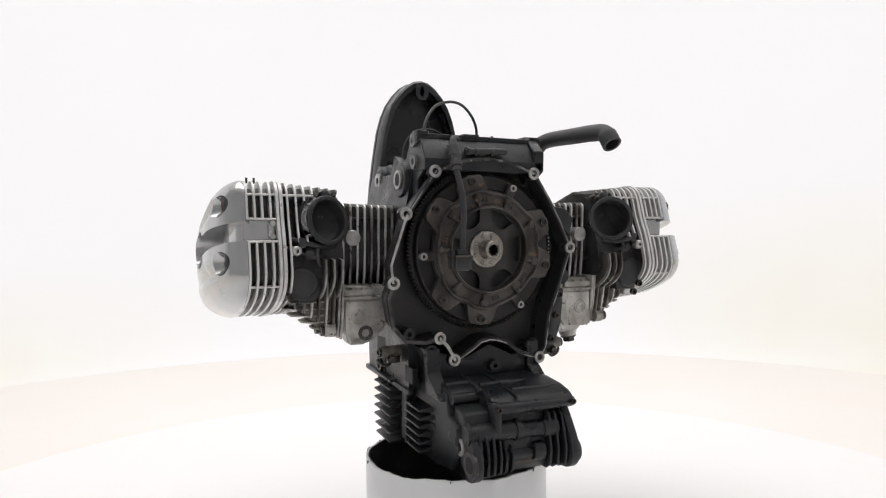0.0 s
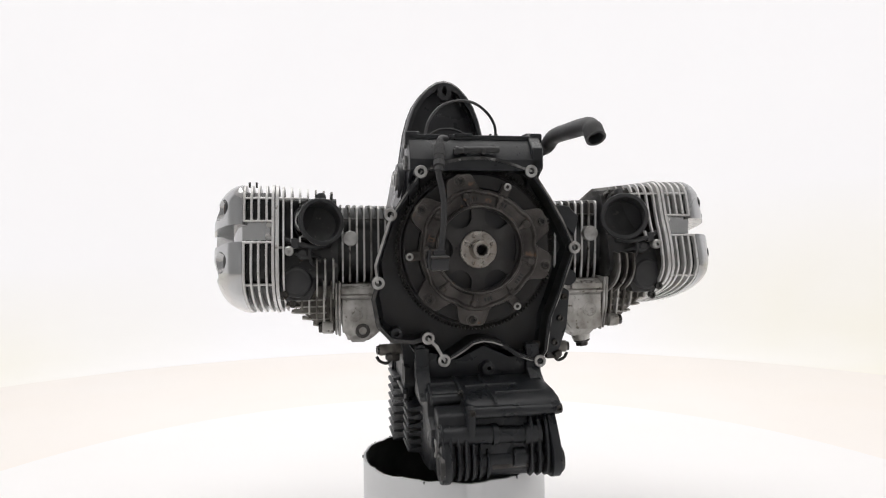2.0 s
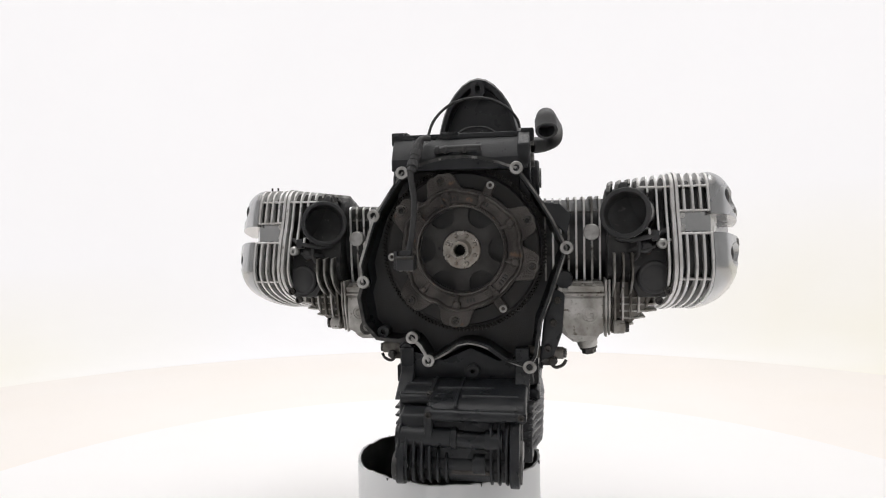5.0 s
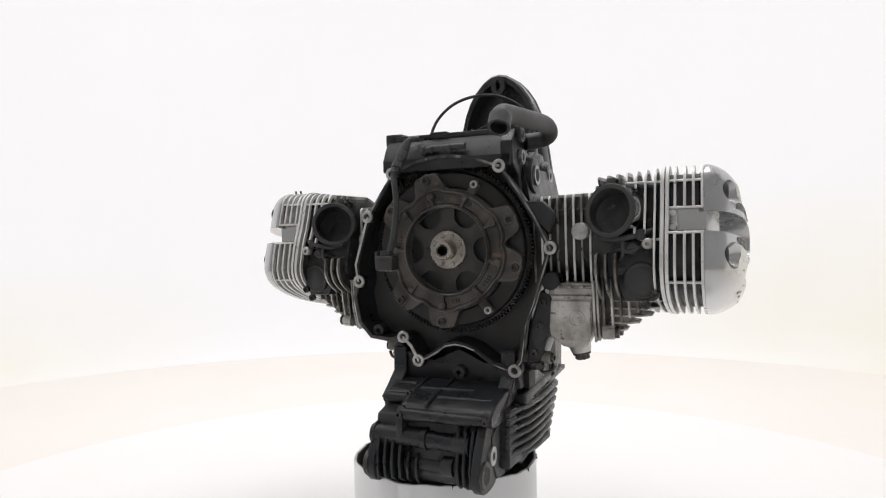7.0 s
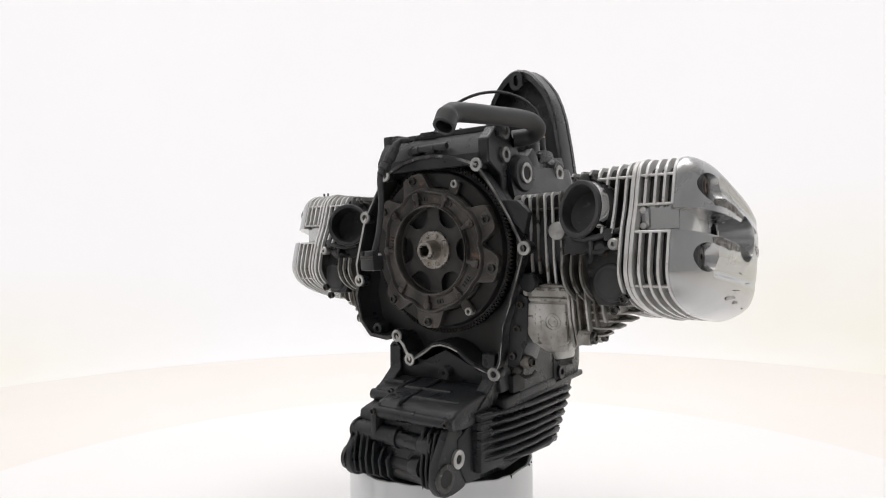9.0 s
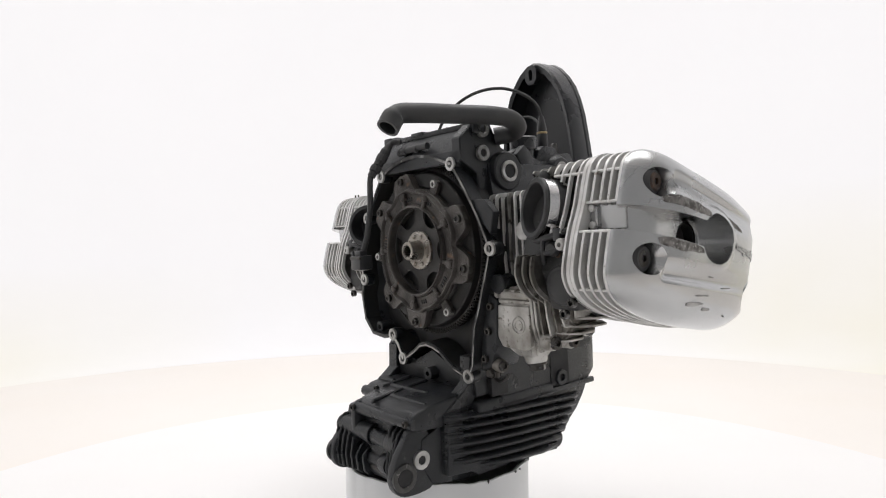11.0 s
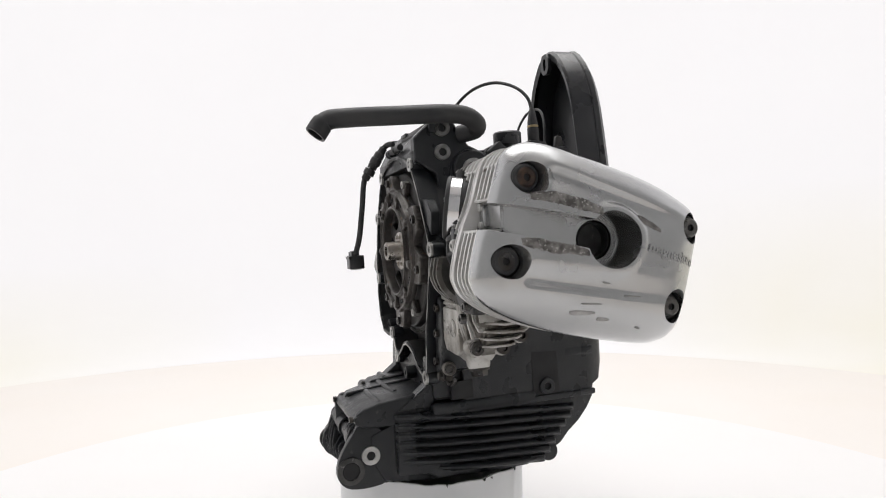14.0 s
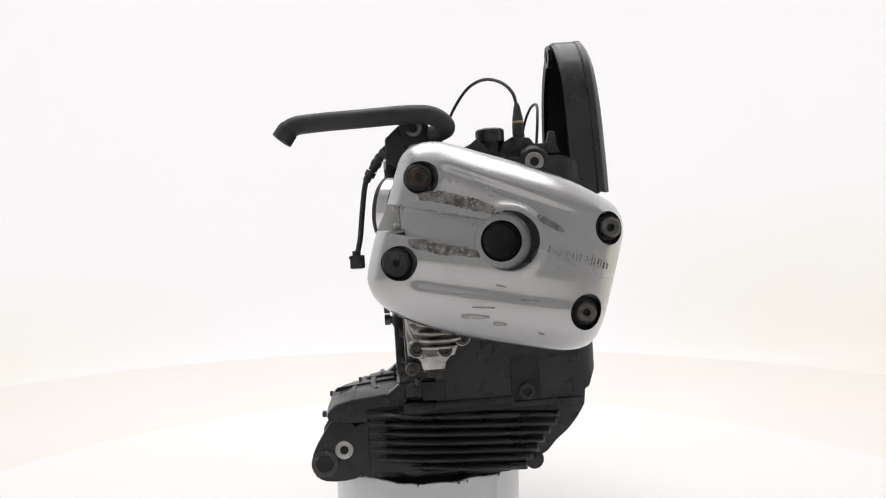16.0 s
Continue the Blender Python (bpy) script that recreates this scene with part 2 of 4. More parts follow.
# ---- the studio ----
def studio():
    # floor disc that reaches past the backdrop
    fl = prism(circle(0, 0, 3200, 64), "xy", -60, -40)
    tagged(part("floor", fl, FLOOR, None), "pale cream studio floor under the turntable", "floor", "", "structure")
    R, n = 2600, 72
    a0, a1 = radians(-10), radians(190)
    rings = []
    for z, k in ((-39, 420), (-32, 280), (0, 150), (70, 60), (170, 12), (300, 0), (3000, 0)):
        arc = [((R - k) * math.cos(a0 + (a1 - a0) * i / n), (R - k) * math.sin(a0 + (a1 - a0) * i / n), z) for i in range(n + 1)]
        arc2 = [((R + 20) * math.cos(a0 + (a1 - a0) * i / n), (R + 20) * math.sin(a0 + (a1 - a0) * i / n), z) for i in range(n, -1, -1)]
        rings.append(arc + arc2)
    tagged(part("backdrop", loft(rings), CLOTH, None), "white cloth backdrop with its own painted-in glow, cream at its low ends", "backdrop", "", "structure")
    # unseen wall added behind the camera; its pale grey fills the engine's front
    rings = []
    b0, b1 = a1, a0 + 2 * math.pi
    for z in (-40, 3000):
        arc = [(R * math.cos(b0 + (b1 - b0) * i / 24), R * math.sin(b0 + (b1 - b0) * i / 24), z) for i in range(25)]
        arc2 = [((R + 20) * math.cos(b0 + (b1 - b0) * i / 24), (R + 20) * math.sin(b0 + (b1 - b0) * i / 24), z) for i in range(24, -1, -1)]
        rings.append(arc + arc2)
    tagged(part("fill_wall_south", loft(rings), GREYWALL, None), "plain pale grey fill wall added behind the camera", "wall", "", "structure")
    tagged(part("ceiling", prism(circle(0, 0, 2700, 64), "xy", 3000, 3040), TABLE, None), "white studio ceiling", "ceiling", "", "structure")


studio()


# ---- turntable and tub ----
turntable = new("turntable")
tagged(turntable, "large round white photo turntable with a plain top", "turntable")
part("table_top", turned([(0, -30), (985, -30), (1000, -22), (1000, -6), (994, 0), (0, 0)], (0, 0, 0), (0, 0, 1), 128), TABLE, turntable)
part("drive_base", disc(420, 16, (0, 0, -40), (0, 0, 1), 48), TABLE, turntable)

TUB_Z = 148.5
tub = new("plastic_tub")
tagged(tub, "upright white plastic drum section with dark inside on the turntable", "tub")


def build_tub():
    ro, ri, n = 134, 130, 96
    rng = random.Random(4)
    lip = [1.3 * math.sin(i * 0.31) + 0.8 * math.sin(i * 0.93 + 1) + rng.uniform(-1.0, 0.9) for i in range(n)]

    def circ(r, z, wav=0.0):
        return [(r * math.cos(2 * math.pi * i / n), r * math.sin(2 * math.pi * i / n), z + lip[i] * wav) for i in range(n)]
    part("drum", loft([circ(ro + 1, 0), circ(ro + 1, 20), circ(ro, 24), circ(ro, TUB_Z - 3), circ(ro - 0.5, TUB_Z - 1, 1), circ(ri + .5, TUB_Z - 1, 1), circ(ri + .5, 0)]), TUBWHITE, tub)
    part("drum_inside", loft([circ(ri + 0.3, 2), circ(ri + 0.3, TUB_Z - 1.6, 1), circ(ri - 0.6, TUB_Z - 0.6, 1.2), circ(ri - 1.6, TUB_Z - 1.8, 1), circ(ri - 2, 4)], caps=False), TUBINSIDE, tub, "dark inside of the drum up to the rim")
    part("bottom", disc(ri - 2, 4, (0, 0, 2), (0, 0, 1), 48), TUBINSIDE, tub)
    # ragged scraps of black film along the rim
    for k in range(11):
        a = rng.uniform(0, 2 * math.pi)
        l, w = rng.uniform(2, 8), rng.uniform(1.0, 2.6)
        c, s = math.cos(a), math.sin(a)
        r = ro + 0.4
        pts = [(-w, 0), (w, 0), (w * 0.5, -l * 0.6), (0.2, -l), (-w * 0.6, -l * 0.5)]
        bm = loft([[(r * c - p * s + q * c, r * s + p * c + q * s, TUB_Z - 1 + z) for p, z in pts] for q in (-1.0, 0.9)])
        part("scrap", bm, RUBBER, tub)


build_tub()

# ---- the engine ----
engine = new("motorcycle_engine")
tagged(engine, "used flat-twin motorcycle engine, black crankcase and silver cylinder heads", "engine")

# the rim of the clutch housing, clockwise from its upper corner
RIM = [(-83, 112), (-66, 120), (-47, 127), (-22, 132), (3, 133), (29, 130), (54, 123), (80, 114), (94, 95), (107, 76), (127, 43), (147, 1), (140, -22), (123, -72), (111, -101), (104, -150),
       (93, -168), (76, -164), (58, -158), (46, -150), (34, -141), (20, -136), (6, -134), (-8, -137), (-19, -145), (-34, -154), (-51, -161), (-64, -139), (-75, -128), (-95, -133), (-127, -129), (-147, -107), (-154, -67), (-147, -45), (-150, -20), (-131, 38), (-126, 50), (-106, 80)]
BOSSES = [(-83, 110), (78, 112), (145, 1), (92, -165), (-51, -158), (-74, -125), (-144, -45), (-126, 50)]


def ring_strip(outer, inner, lo, hi, plane="xz"):
    return loft([[lift(plane, *p, lo) for p in inner], [lift(plane, *p, lo) for p in outer], [lift(plane, *p, hi) for p in outer], [lift(plane, *p, hi) for p in inner], [lift(plane, *p, lo) for p in inner]], caps=False)


def housing():
    body = group_part("clutch_housing", engine, "black bell housing with a worn bright rim")
    inner, lip = inset(RIM, 6), inset(RIM, 3.2)
    back_o = [(x * 0.80, max(z, -170) * 0.93) for x, z in RIM]
    wall = inset(RIM, 7)
    part("shell", loft([[(x, 1, z) for x, z in inner], [(x, 1, z) for x, z in RIM], [(x * 0.985, 18, z * 0.985) for x, z in RIM], [(x, 60, z) for x, z in back_o], [(x * 0.9, 60, z * 0.9) for x, z in back_o]], caps=False), BLACK, body)
    part("inner_wall", loft([[(x, 1.5, z) for x, z in inner], [(x, 38, z) for x, z in wall]], caps=False), BLACKIN, body)
    part("rim_face", ring_strip(inset(RIM, 0.4), inset(RIM, 4.6), -0.6, 2), BLACK, body, "worn machined sealing face")
    # bare stretches of the rim between the bolt eyes: first and last corner, outer and inner offset
    for i0, i1, o, w, mat in ((0, 4, 1.2, 5.4, DULL), (4, 7, 0.8, 4.4, RIMEDGE), (7, 11, 0.5, 3.2, WORN), (11, 13, 0.6, 2.6, WORN), (13, 16, 0.8, 1.8, RIMEDGE), (16, 18, 0.8, 2.2, RIMEDGE), (20, 23, 0.8, 2.6, RIMEDGE),
                              (23, 26, 0.5, 2.8, WORN), (26, 28, 0.3, 5.0, BARE), (28, 31, 0.6, 5.6, DULL), (31, 33, 0.6, 5.2, DULL), (33, 36, 0.3, 3.8, BARE), (36, 38, 0.8, 3.0, RIMEDGE)):
        po, pi = inset(RIM, o), inset(RIM, w)
        cut_at = [(*po[k % len(RIM)], *pi[k % len(RIM)]) for k in range(i0, i1 + 1)]
        part("rim_edge", loft([[(c, 0, d), (a, 0, b), (a, -1.1, b), (c, -1.1, d)] for a, b, c, d in cut_at]), mat, body, "bright bare metal edge")
    part("back_wall", prism(inset(RIM, 7.5), "xz", 36, 44), BLACKIN, body)
    for x, z in BOSSES:
        b = part("bolt_boss", ring(4.6, 9, 14, (x, -1.8, z), (0, 1, 0)), BARE, body, "machined bolt eye")
        part("bore", disc(4.8, 6, (x, 4, z), (0, 1, 0), 18), HOLE, b)
        part("boss_skirt", turned([(9.2, 1.5), (10.2, 6), (8.5, 16), (0, 16)], (x, 0, z), (0, 1, 0), 20), BLACK, b)
    for x, z in ((-118, -118), (8, -172), (-84, -143)):
        b = part("stud_boss", ring(3.5, 8.5, 22, (x, 6, z), (0, 1, 0)), BLACK, body)
        part("bore", disc(3.6, 6, (x, 12, z), (0, 1, 0), 14), HOLE, b)


def clutch():
    fly = part("flywheel", turned([(0, 34), (0, 20), (88, 20), (88, 7.5), (106, 7.5), (108, 9), (110, 17.5), (112, 18.5), (116, 18.5), (116, 32), (108, 36)], (0, 0, 0), (0, 1, 0), 72), GEAR, engine, "dark steel flywheel")
    n = 132
    teeth = []
    for i in range(n):
        for f, r in ((0.0, 115.6), (0.2, 118.8), (0.48, 118.8), (0.68, 115.6)):
            a = 2 * math.pi * (i + f) / n
            teeth.append((r * math.cos(a), r * math.sin(a)))
    bm = loft([[(x * 0.968, 17.6, z * 0.968) for x, z in teeth], [(x * 0.985, 15.6, z * 0.985) for x, z in teeth], [(x, 16, z) for x, z in teeth], [(x, 22, z) for x, z in teeth], [(x * 0.93, 22, z * 0.93) for x, z in teeth]], caps=False)
    part("ring_gear", bm, TOOTH, fly, "toothed starter ring gear", smooth=False)
    # the cast cover: a ring with six bolted ears
    ears = [106, 146, 224, 264, 23.5, -14]
    outer, inn, wall, m = [], [], [], 240
    for i in range(m):
        a = 360 * i / m
        r, w = 85.0, 82.0
        for e in ears:
            d = abs((a - e + 180) % 360 - 180)
            r, w = max(r, 85 + 24 * smooth(18, 8, d)), max(w, 82 + 4 * smooth(20, 8, d))
        outer.append((r * math.cos(radians(a)), r * math.sin(radians(a))))
        wall.append((w * math.cos(radians(a)), w * math.sin(radians(a))))
        inn.append((61 * math.cos(radians(a)), 61 * math.sin(radians(a))))
    outer = [tuple((Vector(outer[i - 1]) + 2 * Vector(outer[i]) + Vector(outer[(i + 1) % m])) / 4) for i in range(m)]

    def lev(poly, k, y):
        return [(x * k, y, z * k) for x, z in poly]
    def circle(r, y):
        return lev(inn, r / 61, y)
    cover = part("clutch_cover", loft([lev(outer, 1, 9), lev(outer, 1, -1), lev(outer, 0.985, -2.6), lev(wall, 1.02, -3), lev(wall, 1, -7), lev(wall, 0.965, -7.2), lev(wall, 0.94, -4.5), circle(65.5, -4.5), circle(64, -8), circle(60, -8), circle(59, 16)], caps=False), RUST, engine, "heat-browned cast clutch cover")
    # raised rims, their highlight put in as a lighter iron
    part("rim", loft([lev(wall, 0.998, -6.4), lev(wall, 0.994, -7.8), lev(wall, 0.984, -8.3), lev(wall, 0.974, -7.8), lev(wall, 0.968, -6.6)], caps=False), HIGHLITIRON, cover)
    part("rim", loft([circle(62.6, -7.6), circle(62, -10.4), circle(61.2, -10.8), circle(60.2, -10), circle(59.6, -7.6)], caps=False), HIGHLITIRON, cover)
    part("ear_edge", loft([lev(outer, 1.002, 0.5), lev(outer, 1.002, -1.6), lev(outer, 0.992, -3.2), lev(outer, 0.982, -3.0), lev(outer, 0.978, -1.5)], caps=False), HIGHLITIRON, cover)
    for deg, size in ((105, 6.5), (67, 5.5), (27.5, 6.5), (-13.6, 6.5), (-52, 5), (-96, 6.5), (-134.5, 5.5), (180, 6), (141, 5.5)):
        a = radians(deg)
        c, s = math.cos(a), math.sin(a)
        bm = prism([(62, -2.4), (62, 2.4), (74, 3.2), (82, 6), (82, -6), (74, -3.2)], "xz", -9.2, -4, 1.6, 2)
        bmesh.ops.rotate(bm, verts=bm.verts[:], cent=(0, 0, 0), matrix=Matrix.Rotation(-a, 3, "Y"))
        web = part("web", bm, RUST, cover)
        part("boss", turned([(0, -11.4), (size * 0.55, -11), (size * 0.85, -9.4), (size, -4), (0, -4)], (77 * c, 0, 77 * s), (0, 1, 0), 18), RUST, web)
    for e in ears:
        a = radians(e)
        x, z = 101 * math.cos(a), 101 * math.sin(a)
        part("seat", turned([(0, -3.2), (7.2, -3.2), (8.4, -3.4), (9.2, -2.6), (9.6, 4), (0, 4)], (x, 0, z), (0, 1, 0), 22), HIGHLITIRON, cover)
        part("bolt", caphead((x, -2.8, z), (0, -1, 0), 5.6, 4.5), BOLT, cover)
        part("socket", disc(2.7, 1, (x, -5.1, z), (0, -1, 0), 6, 0.1), HOLE, cover)
    for x, z in ((42, 89), (57, -83), (-100, -9)):
        a = math.atan2(z, x)
        bm = box(80, math.hypot(x, z) + 4, 0, 8, -7, 7, 1.5, 1)
        bmesh.ops.rotate(bm, verts=bm.verts[:], cent=(0, 0, 0), matrix=Matrix.Rotation(-a, 3, "Y"))
        part("sleeve_pad", bm, RUST, cover)
        part("dowel_sleeve", ring(2.6, 5.4, 16, (x, -3, z), (0, 1, 0)), BARE, cover)
    # cast marks too worn to read, as raised bars
    for a0, n2, w in ((100, 6, 3.6), (62, 4, 3.6), (170, 5, 3.8), (-82, 3, 4.0), (-38, 4, 2.4)):
        for k in range(n2):
            a = radians(a0 - (k - n2 / 2) * 3.6)
            bm = box(-1.3, 1.3, -5.9, -4, 69, 69 + 5.6, 0.3, 1)
            bmesh.ops.rotate(bm, verts=bm.verts[:], cent=(0, 0, 0), matrix=Matrix.Rotation(-(a - math.pi / 2), 3, "Y"))
            part("cast_mark", bm, BLACKIN, cover)
    # driven plate: six-armed star
    star = []
    for i in range(180):
        a = 2 * math.pi * i / 180
        d = abs((math.degrees(a) + 30) % 60 - 30)
        q = 19.0 ** 2 - (56 * math.sin(radians(d))) ** 2
        r = 56 * math.cos(radians(d)) - math.sqrt(q) if q > 0 else 63
        star.append((r * math.cos(a), r * math.sin(a)))
    plate = part("driven_plate", prism(star, "xz", 4, 6.5), DISC, engine, "grey six-armed clutch plate")
    part("friction_ring", ring(58, 86, 6, (0, 3, 0), (0, 1, 0), 64), DISC, plate)
    part("pressure_face", disc(86, 4, (0, 13, 0), (0, 1, 0), 48), BLACKIN, plate)
    hub = part("splined_hub", turned([(27, 4), (27, 0.5), (26, -0.5), (14.5, -0.5), (13.8, -2), (12.6, -19), (11.8, -20), (9.2, -20), (9, 6)], (0, 0, 0), (0, 1, 0), 48), STEEL, engine, "bright steel hub with internal splines")
    for k in range(16):
        bm = box(-0.9, 0.9, -19.4, 4, 7.4, 9.4, 0.2, 1)
        bmesh.ops.rotate(bm, verts=bm.verts[:], cent=(0, 0, 0), matrix=Matrix.Rotation(2 * math.pi * k / 16, 3, "Y"))
        part("spline", bm, STEEL, hub)
    part("bore", disc(9, 2, (0, 2, 0), (0, 1, 0), 20), HOLE, hub)
    for k in range(8):
        a = 2 * math.pi * (k + 0.5) / 8
        part("rivet", turned([(0, -3), (2, -2.8), (3, -1.6), (3.2, 0), (0, 0)], (20.5 * math.cos(a), 0, 20.5 * math.sin(a)), (0, 1, 0), 14), STEEL, hub)
    part("plate_hole", disc(2.0, 0.6, (-32, 3.6, 2), (0, 1, 0), 12, 0.1), HOLE, plate)


def crankcase():
    case = group_part("crankcase", engine, "black painted engine block")
    prof = [(-98, 112), (-60, 122), (60, 122), (98, 112), (108, 60), (110, 0), (105, -100), (102, -206), (-102, -206), (-105, -100), (-110, 0), (-108, 60)]
    part("block", loft([[(x, 48, z) for x, z in prof], [(x, 230, z) for x, z in prof], [(x * 0.93, 252, z * 0.95) for x, z in prof], [(x * 0.8, 264, z * 0.85) for x, z in prof]]), BLACK, case)
    # upper cross member with two ears on each side
    top = [(2, 112), (2, 128), (12, 146), (26, 161), (52, 161), (62, 142), (66, 112)]
    part("cross_member", prism(top, "yz", -98, 94, 1.2, 1), BLACK, case, sharp=18)
    part("top_rail", box(-98, 94, 22, 34, 158, 165, 1.5), BLACK, case)
    part("rail_step", box(-30, -4, 20, 36, 162, 167, 1.0), BLACK, case)
    for s in (-1, 1):
        top_front = (2, 145) if s > 0 else (22, 150)
        ear = part("mount_ear", prism([(34, 62), (30, 98), (2, 116), top_front, (30, 170), (54, 170), (64, 152), (76, 134), (102, 122), (108, 92), (92, 62)], "yz", 80 * s, 97 * s, 1.5, 1), BLACK, case, sharp=20)
        part("ear_lug", box(min(84 * s, 102 * s), max(84 * s, 102 * s), 22, 42, 150, 169, 2), BLACK, ear)
        for y, z, ro, ri in ((40, 156, 10.5, 5.2), (39, 125, 10.5, 5.2)):
            part("eye", ring(ri, ro, 8, (94 * s, y, z), (s, 0, 0)), EYE_METAL, ear, "bare metal bolt eye")
            part("bore", disc(ri + .2, 4, (96 * s, y, z), (s, 0, 0), 18), HOLE, ear)
        pivot = part("pivot_boss", turned([(0, 0), (30, 0), (26, 22), (24, 24), (0, 24)], (84 * s, 77, 101), (s, 0, 0), 32), BLACK, case)
        part("bushing", ring(9.5, 14.5, 6, (105 * s, 77, 101), (s, 0, 0)), BARE, pivot, "bright bushing")
        part("bore", disc(9.8, 4, (106 * s, 77, 101), (s, 0, 0), 24), HOLE, pivot)
        fore = part("fork_pivot", turned([(0, 0), (27, 0), (23, 14), (19, 20), (17.5, 21), (0, 21)], (78 * s, 196, 105), (s, 0, 0), 28), BLACK, case)
        part("bushing", ring(6, 12.5, 4, (97 * s, 196, 105), (s, 0, 0)), BARE, fore, "bright bushing")
        part("bore", disc(6.2, 2, (98 * s, 196, 105), (s, 0, 0), 20), HOLE, fore)
        part("pivot_bridge", prism(rounded([(84, 74), (100, 128), (122, 138), (148, 120), (178, 128), (212, 120), (216, 84), (150, 66)], 1), "yz", 74 * s, 90 * s, 3, 2), BLACK, case)
        part("bridge_rib", prism([(104, 126), (122, 140), (134, 128), (150, 92), (140, 84), (122, 100)], "yz", 84 * s, 97 * s, 2.5, 2), BLACK, case)
        part("shoulder", prism([(60, 100), (92, 128), (120, 132), (130, 120), (230, 122), (246, 92), (262, 60), (60, 60)], "yz", 60 * s, 84 * s, 3, 2), BLACK, case)
        if s > 0:
            part("gusset", prism([(112, 64), (136, 62), (152, 46), (145, 18), (128, 36)], "xz", 2, 14, 1.2, 1), BLACK, case)
            part("flank_boss", turned([(0, 0), (11, 0), (12.5, 2), (12.5, 30), (0, 30)], (141, 12, -44), (0, 1, 0), 24), BLACK, case)
        if s > 0:
            part("side_casting", prism([(128, -56), (142, -64), (138, -118), (126, -152), (106, -158), (112, -104)], "xz", 10, 60, 3, 2), BLACK, case)
            for x, z in ((132, -72), (126, -104), (118, -140)):
                part("casting_bolt", caphead((x, 11, z), (0, -1, 0), 5.0, 6), BOLT, case)
        # dark panels painted as the shade of the pockets, and studs on the flank
        part("pocket_shade_panel", prism([(146, -146), (184, -148), (186, -206), (146, -204)], "yz", 97 * s, 103.9 * s, 0.6, 1), HOLE, case)
        part("pocket_shade_panel", prism([(30, -172), (60, -172), (60, -196), (30, -196)], "yz", 96 * s, 103.7 * s, 0.6, 1), HOLE, case)
        part("flank_boss", ring(5, 11, 12, (96 * s, 166, -194), (s, 0, 0)), BLACK, case)
        part("lower_rail", box(min(98 * s, 106 * s), max(98 * s, 106 * s), 40, 240, -214, -206, 2), BLACK, case)
        part("flank_rib", box(min(96 * s, 104 * s), max(96 * s, 104 * s), 196, 240, -158, -146, 2), BLACK, case)
    # saddle between the ears and the belt guard
    part("sensor_block", prism([(150, 116), (158, 134), (170, 141), (194, 139), (200, 130), (226, 132), (236, 116)], "yz", 60, 90, 2.5, 2), BLACK, case)
    part("sensor_block", prism([(150, 116), (158, 126), (170, 131), (194, 129), (200, 130), (226, 132), (236, 116)], "yz", -90, -60, 2.5, 2), BLACK, case)
    part("saddle", box(-60, 60, 120, 235, 110, 124, 3), BLACK, case)
    cap = part("filler_cap", turned([(0, 0), (18, 0), (19.5, 2), (19.5, 17), (17.5, 19), (0, 19)], (74, 143, 135), (0, 0, 1), 20), PLASTIC, case)
    part("cap_neck", disc(15, 16, (74, 143, 120), (0, 0, 1)), BLACK, cap)
    part("sensor_neck", turned([(0, 0), (12, 0), (11, 14), (8, 18), (0, 18)], (76, 182, 122), (0, 0, 1), 18), BLACK, case)
    for x, y, z, h in ((28, 40, 160, 9), (56, 40, 160, 7)):
        part("stud", disc(2, h, (x, y, z), (0, 0, 1), 10, 0.3), BLACK, case)
    for s in (-1, 1):
        part("bracket", prism(rounded([(222, 110), (226, 150), (232, 152), (238, 150), (240, 110)], 1), "yz", 52 * s, 58 * s, 0.8), DULL, case)
    # short capped pipe above the clutch rim
    vent = part("vent_pipe", pipe([(-36, 2, 139), (-20, 2, 141), (10, 2, 142), (30, 2, 142)], 4.6, 12), RUBBER, case)
    for x in (-34, -22, 4):
        part("collar", ring(4.4, 6, 5, (x, 2, 140.5), (1, 0, 0.02), 14), RUBBER, vent)


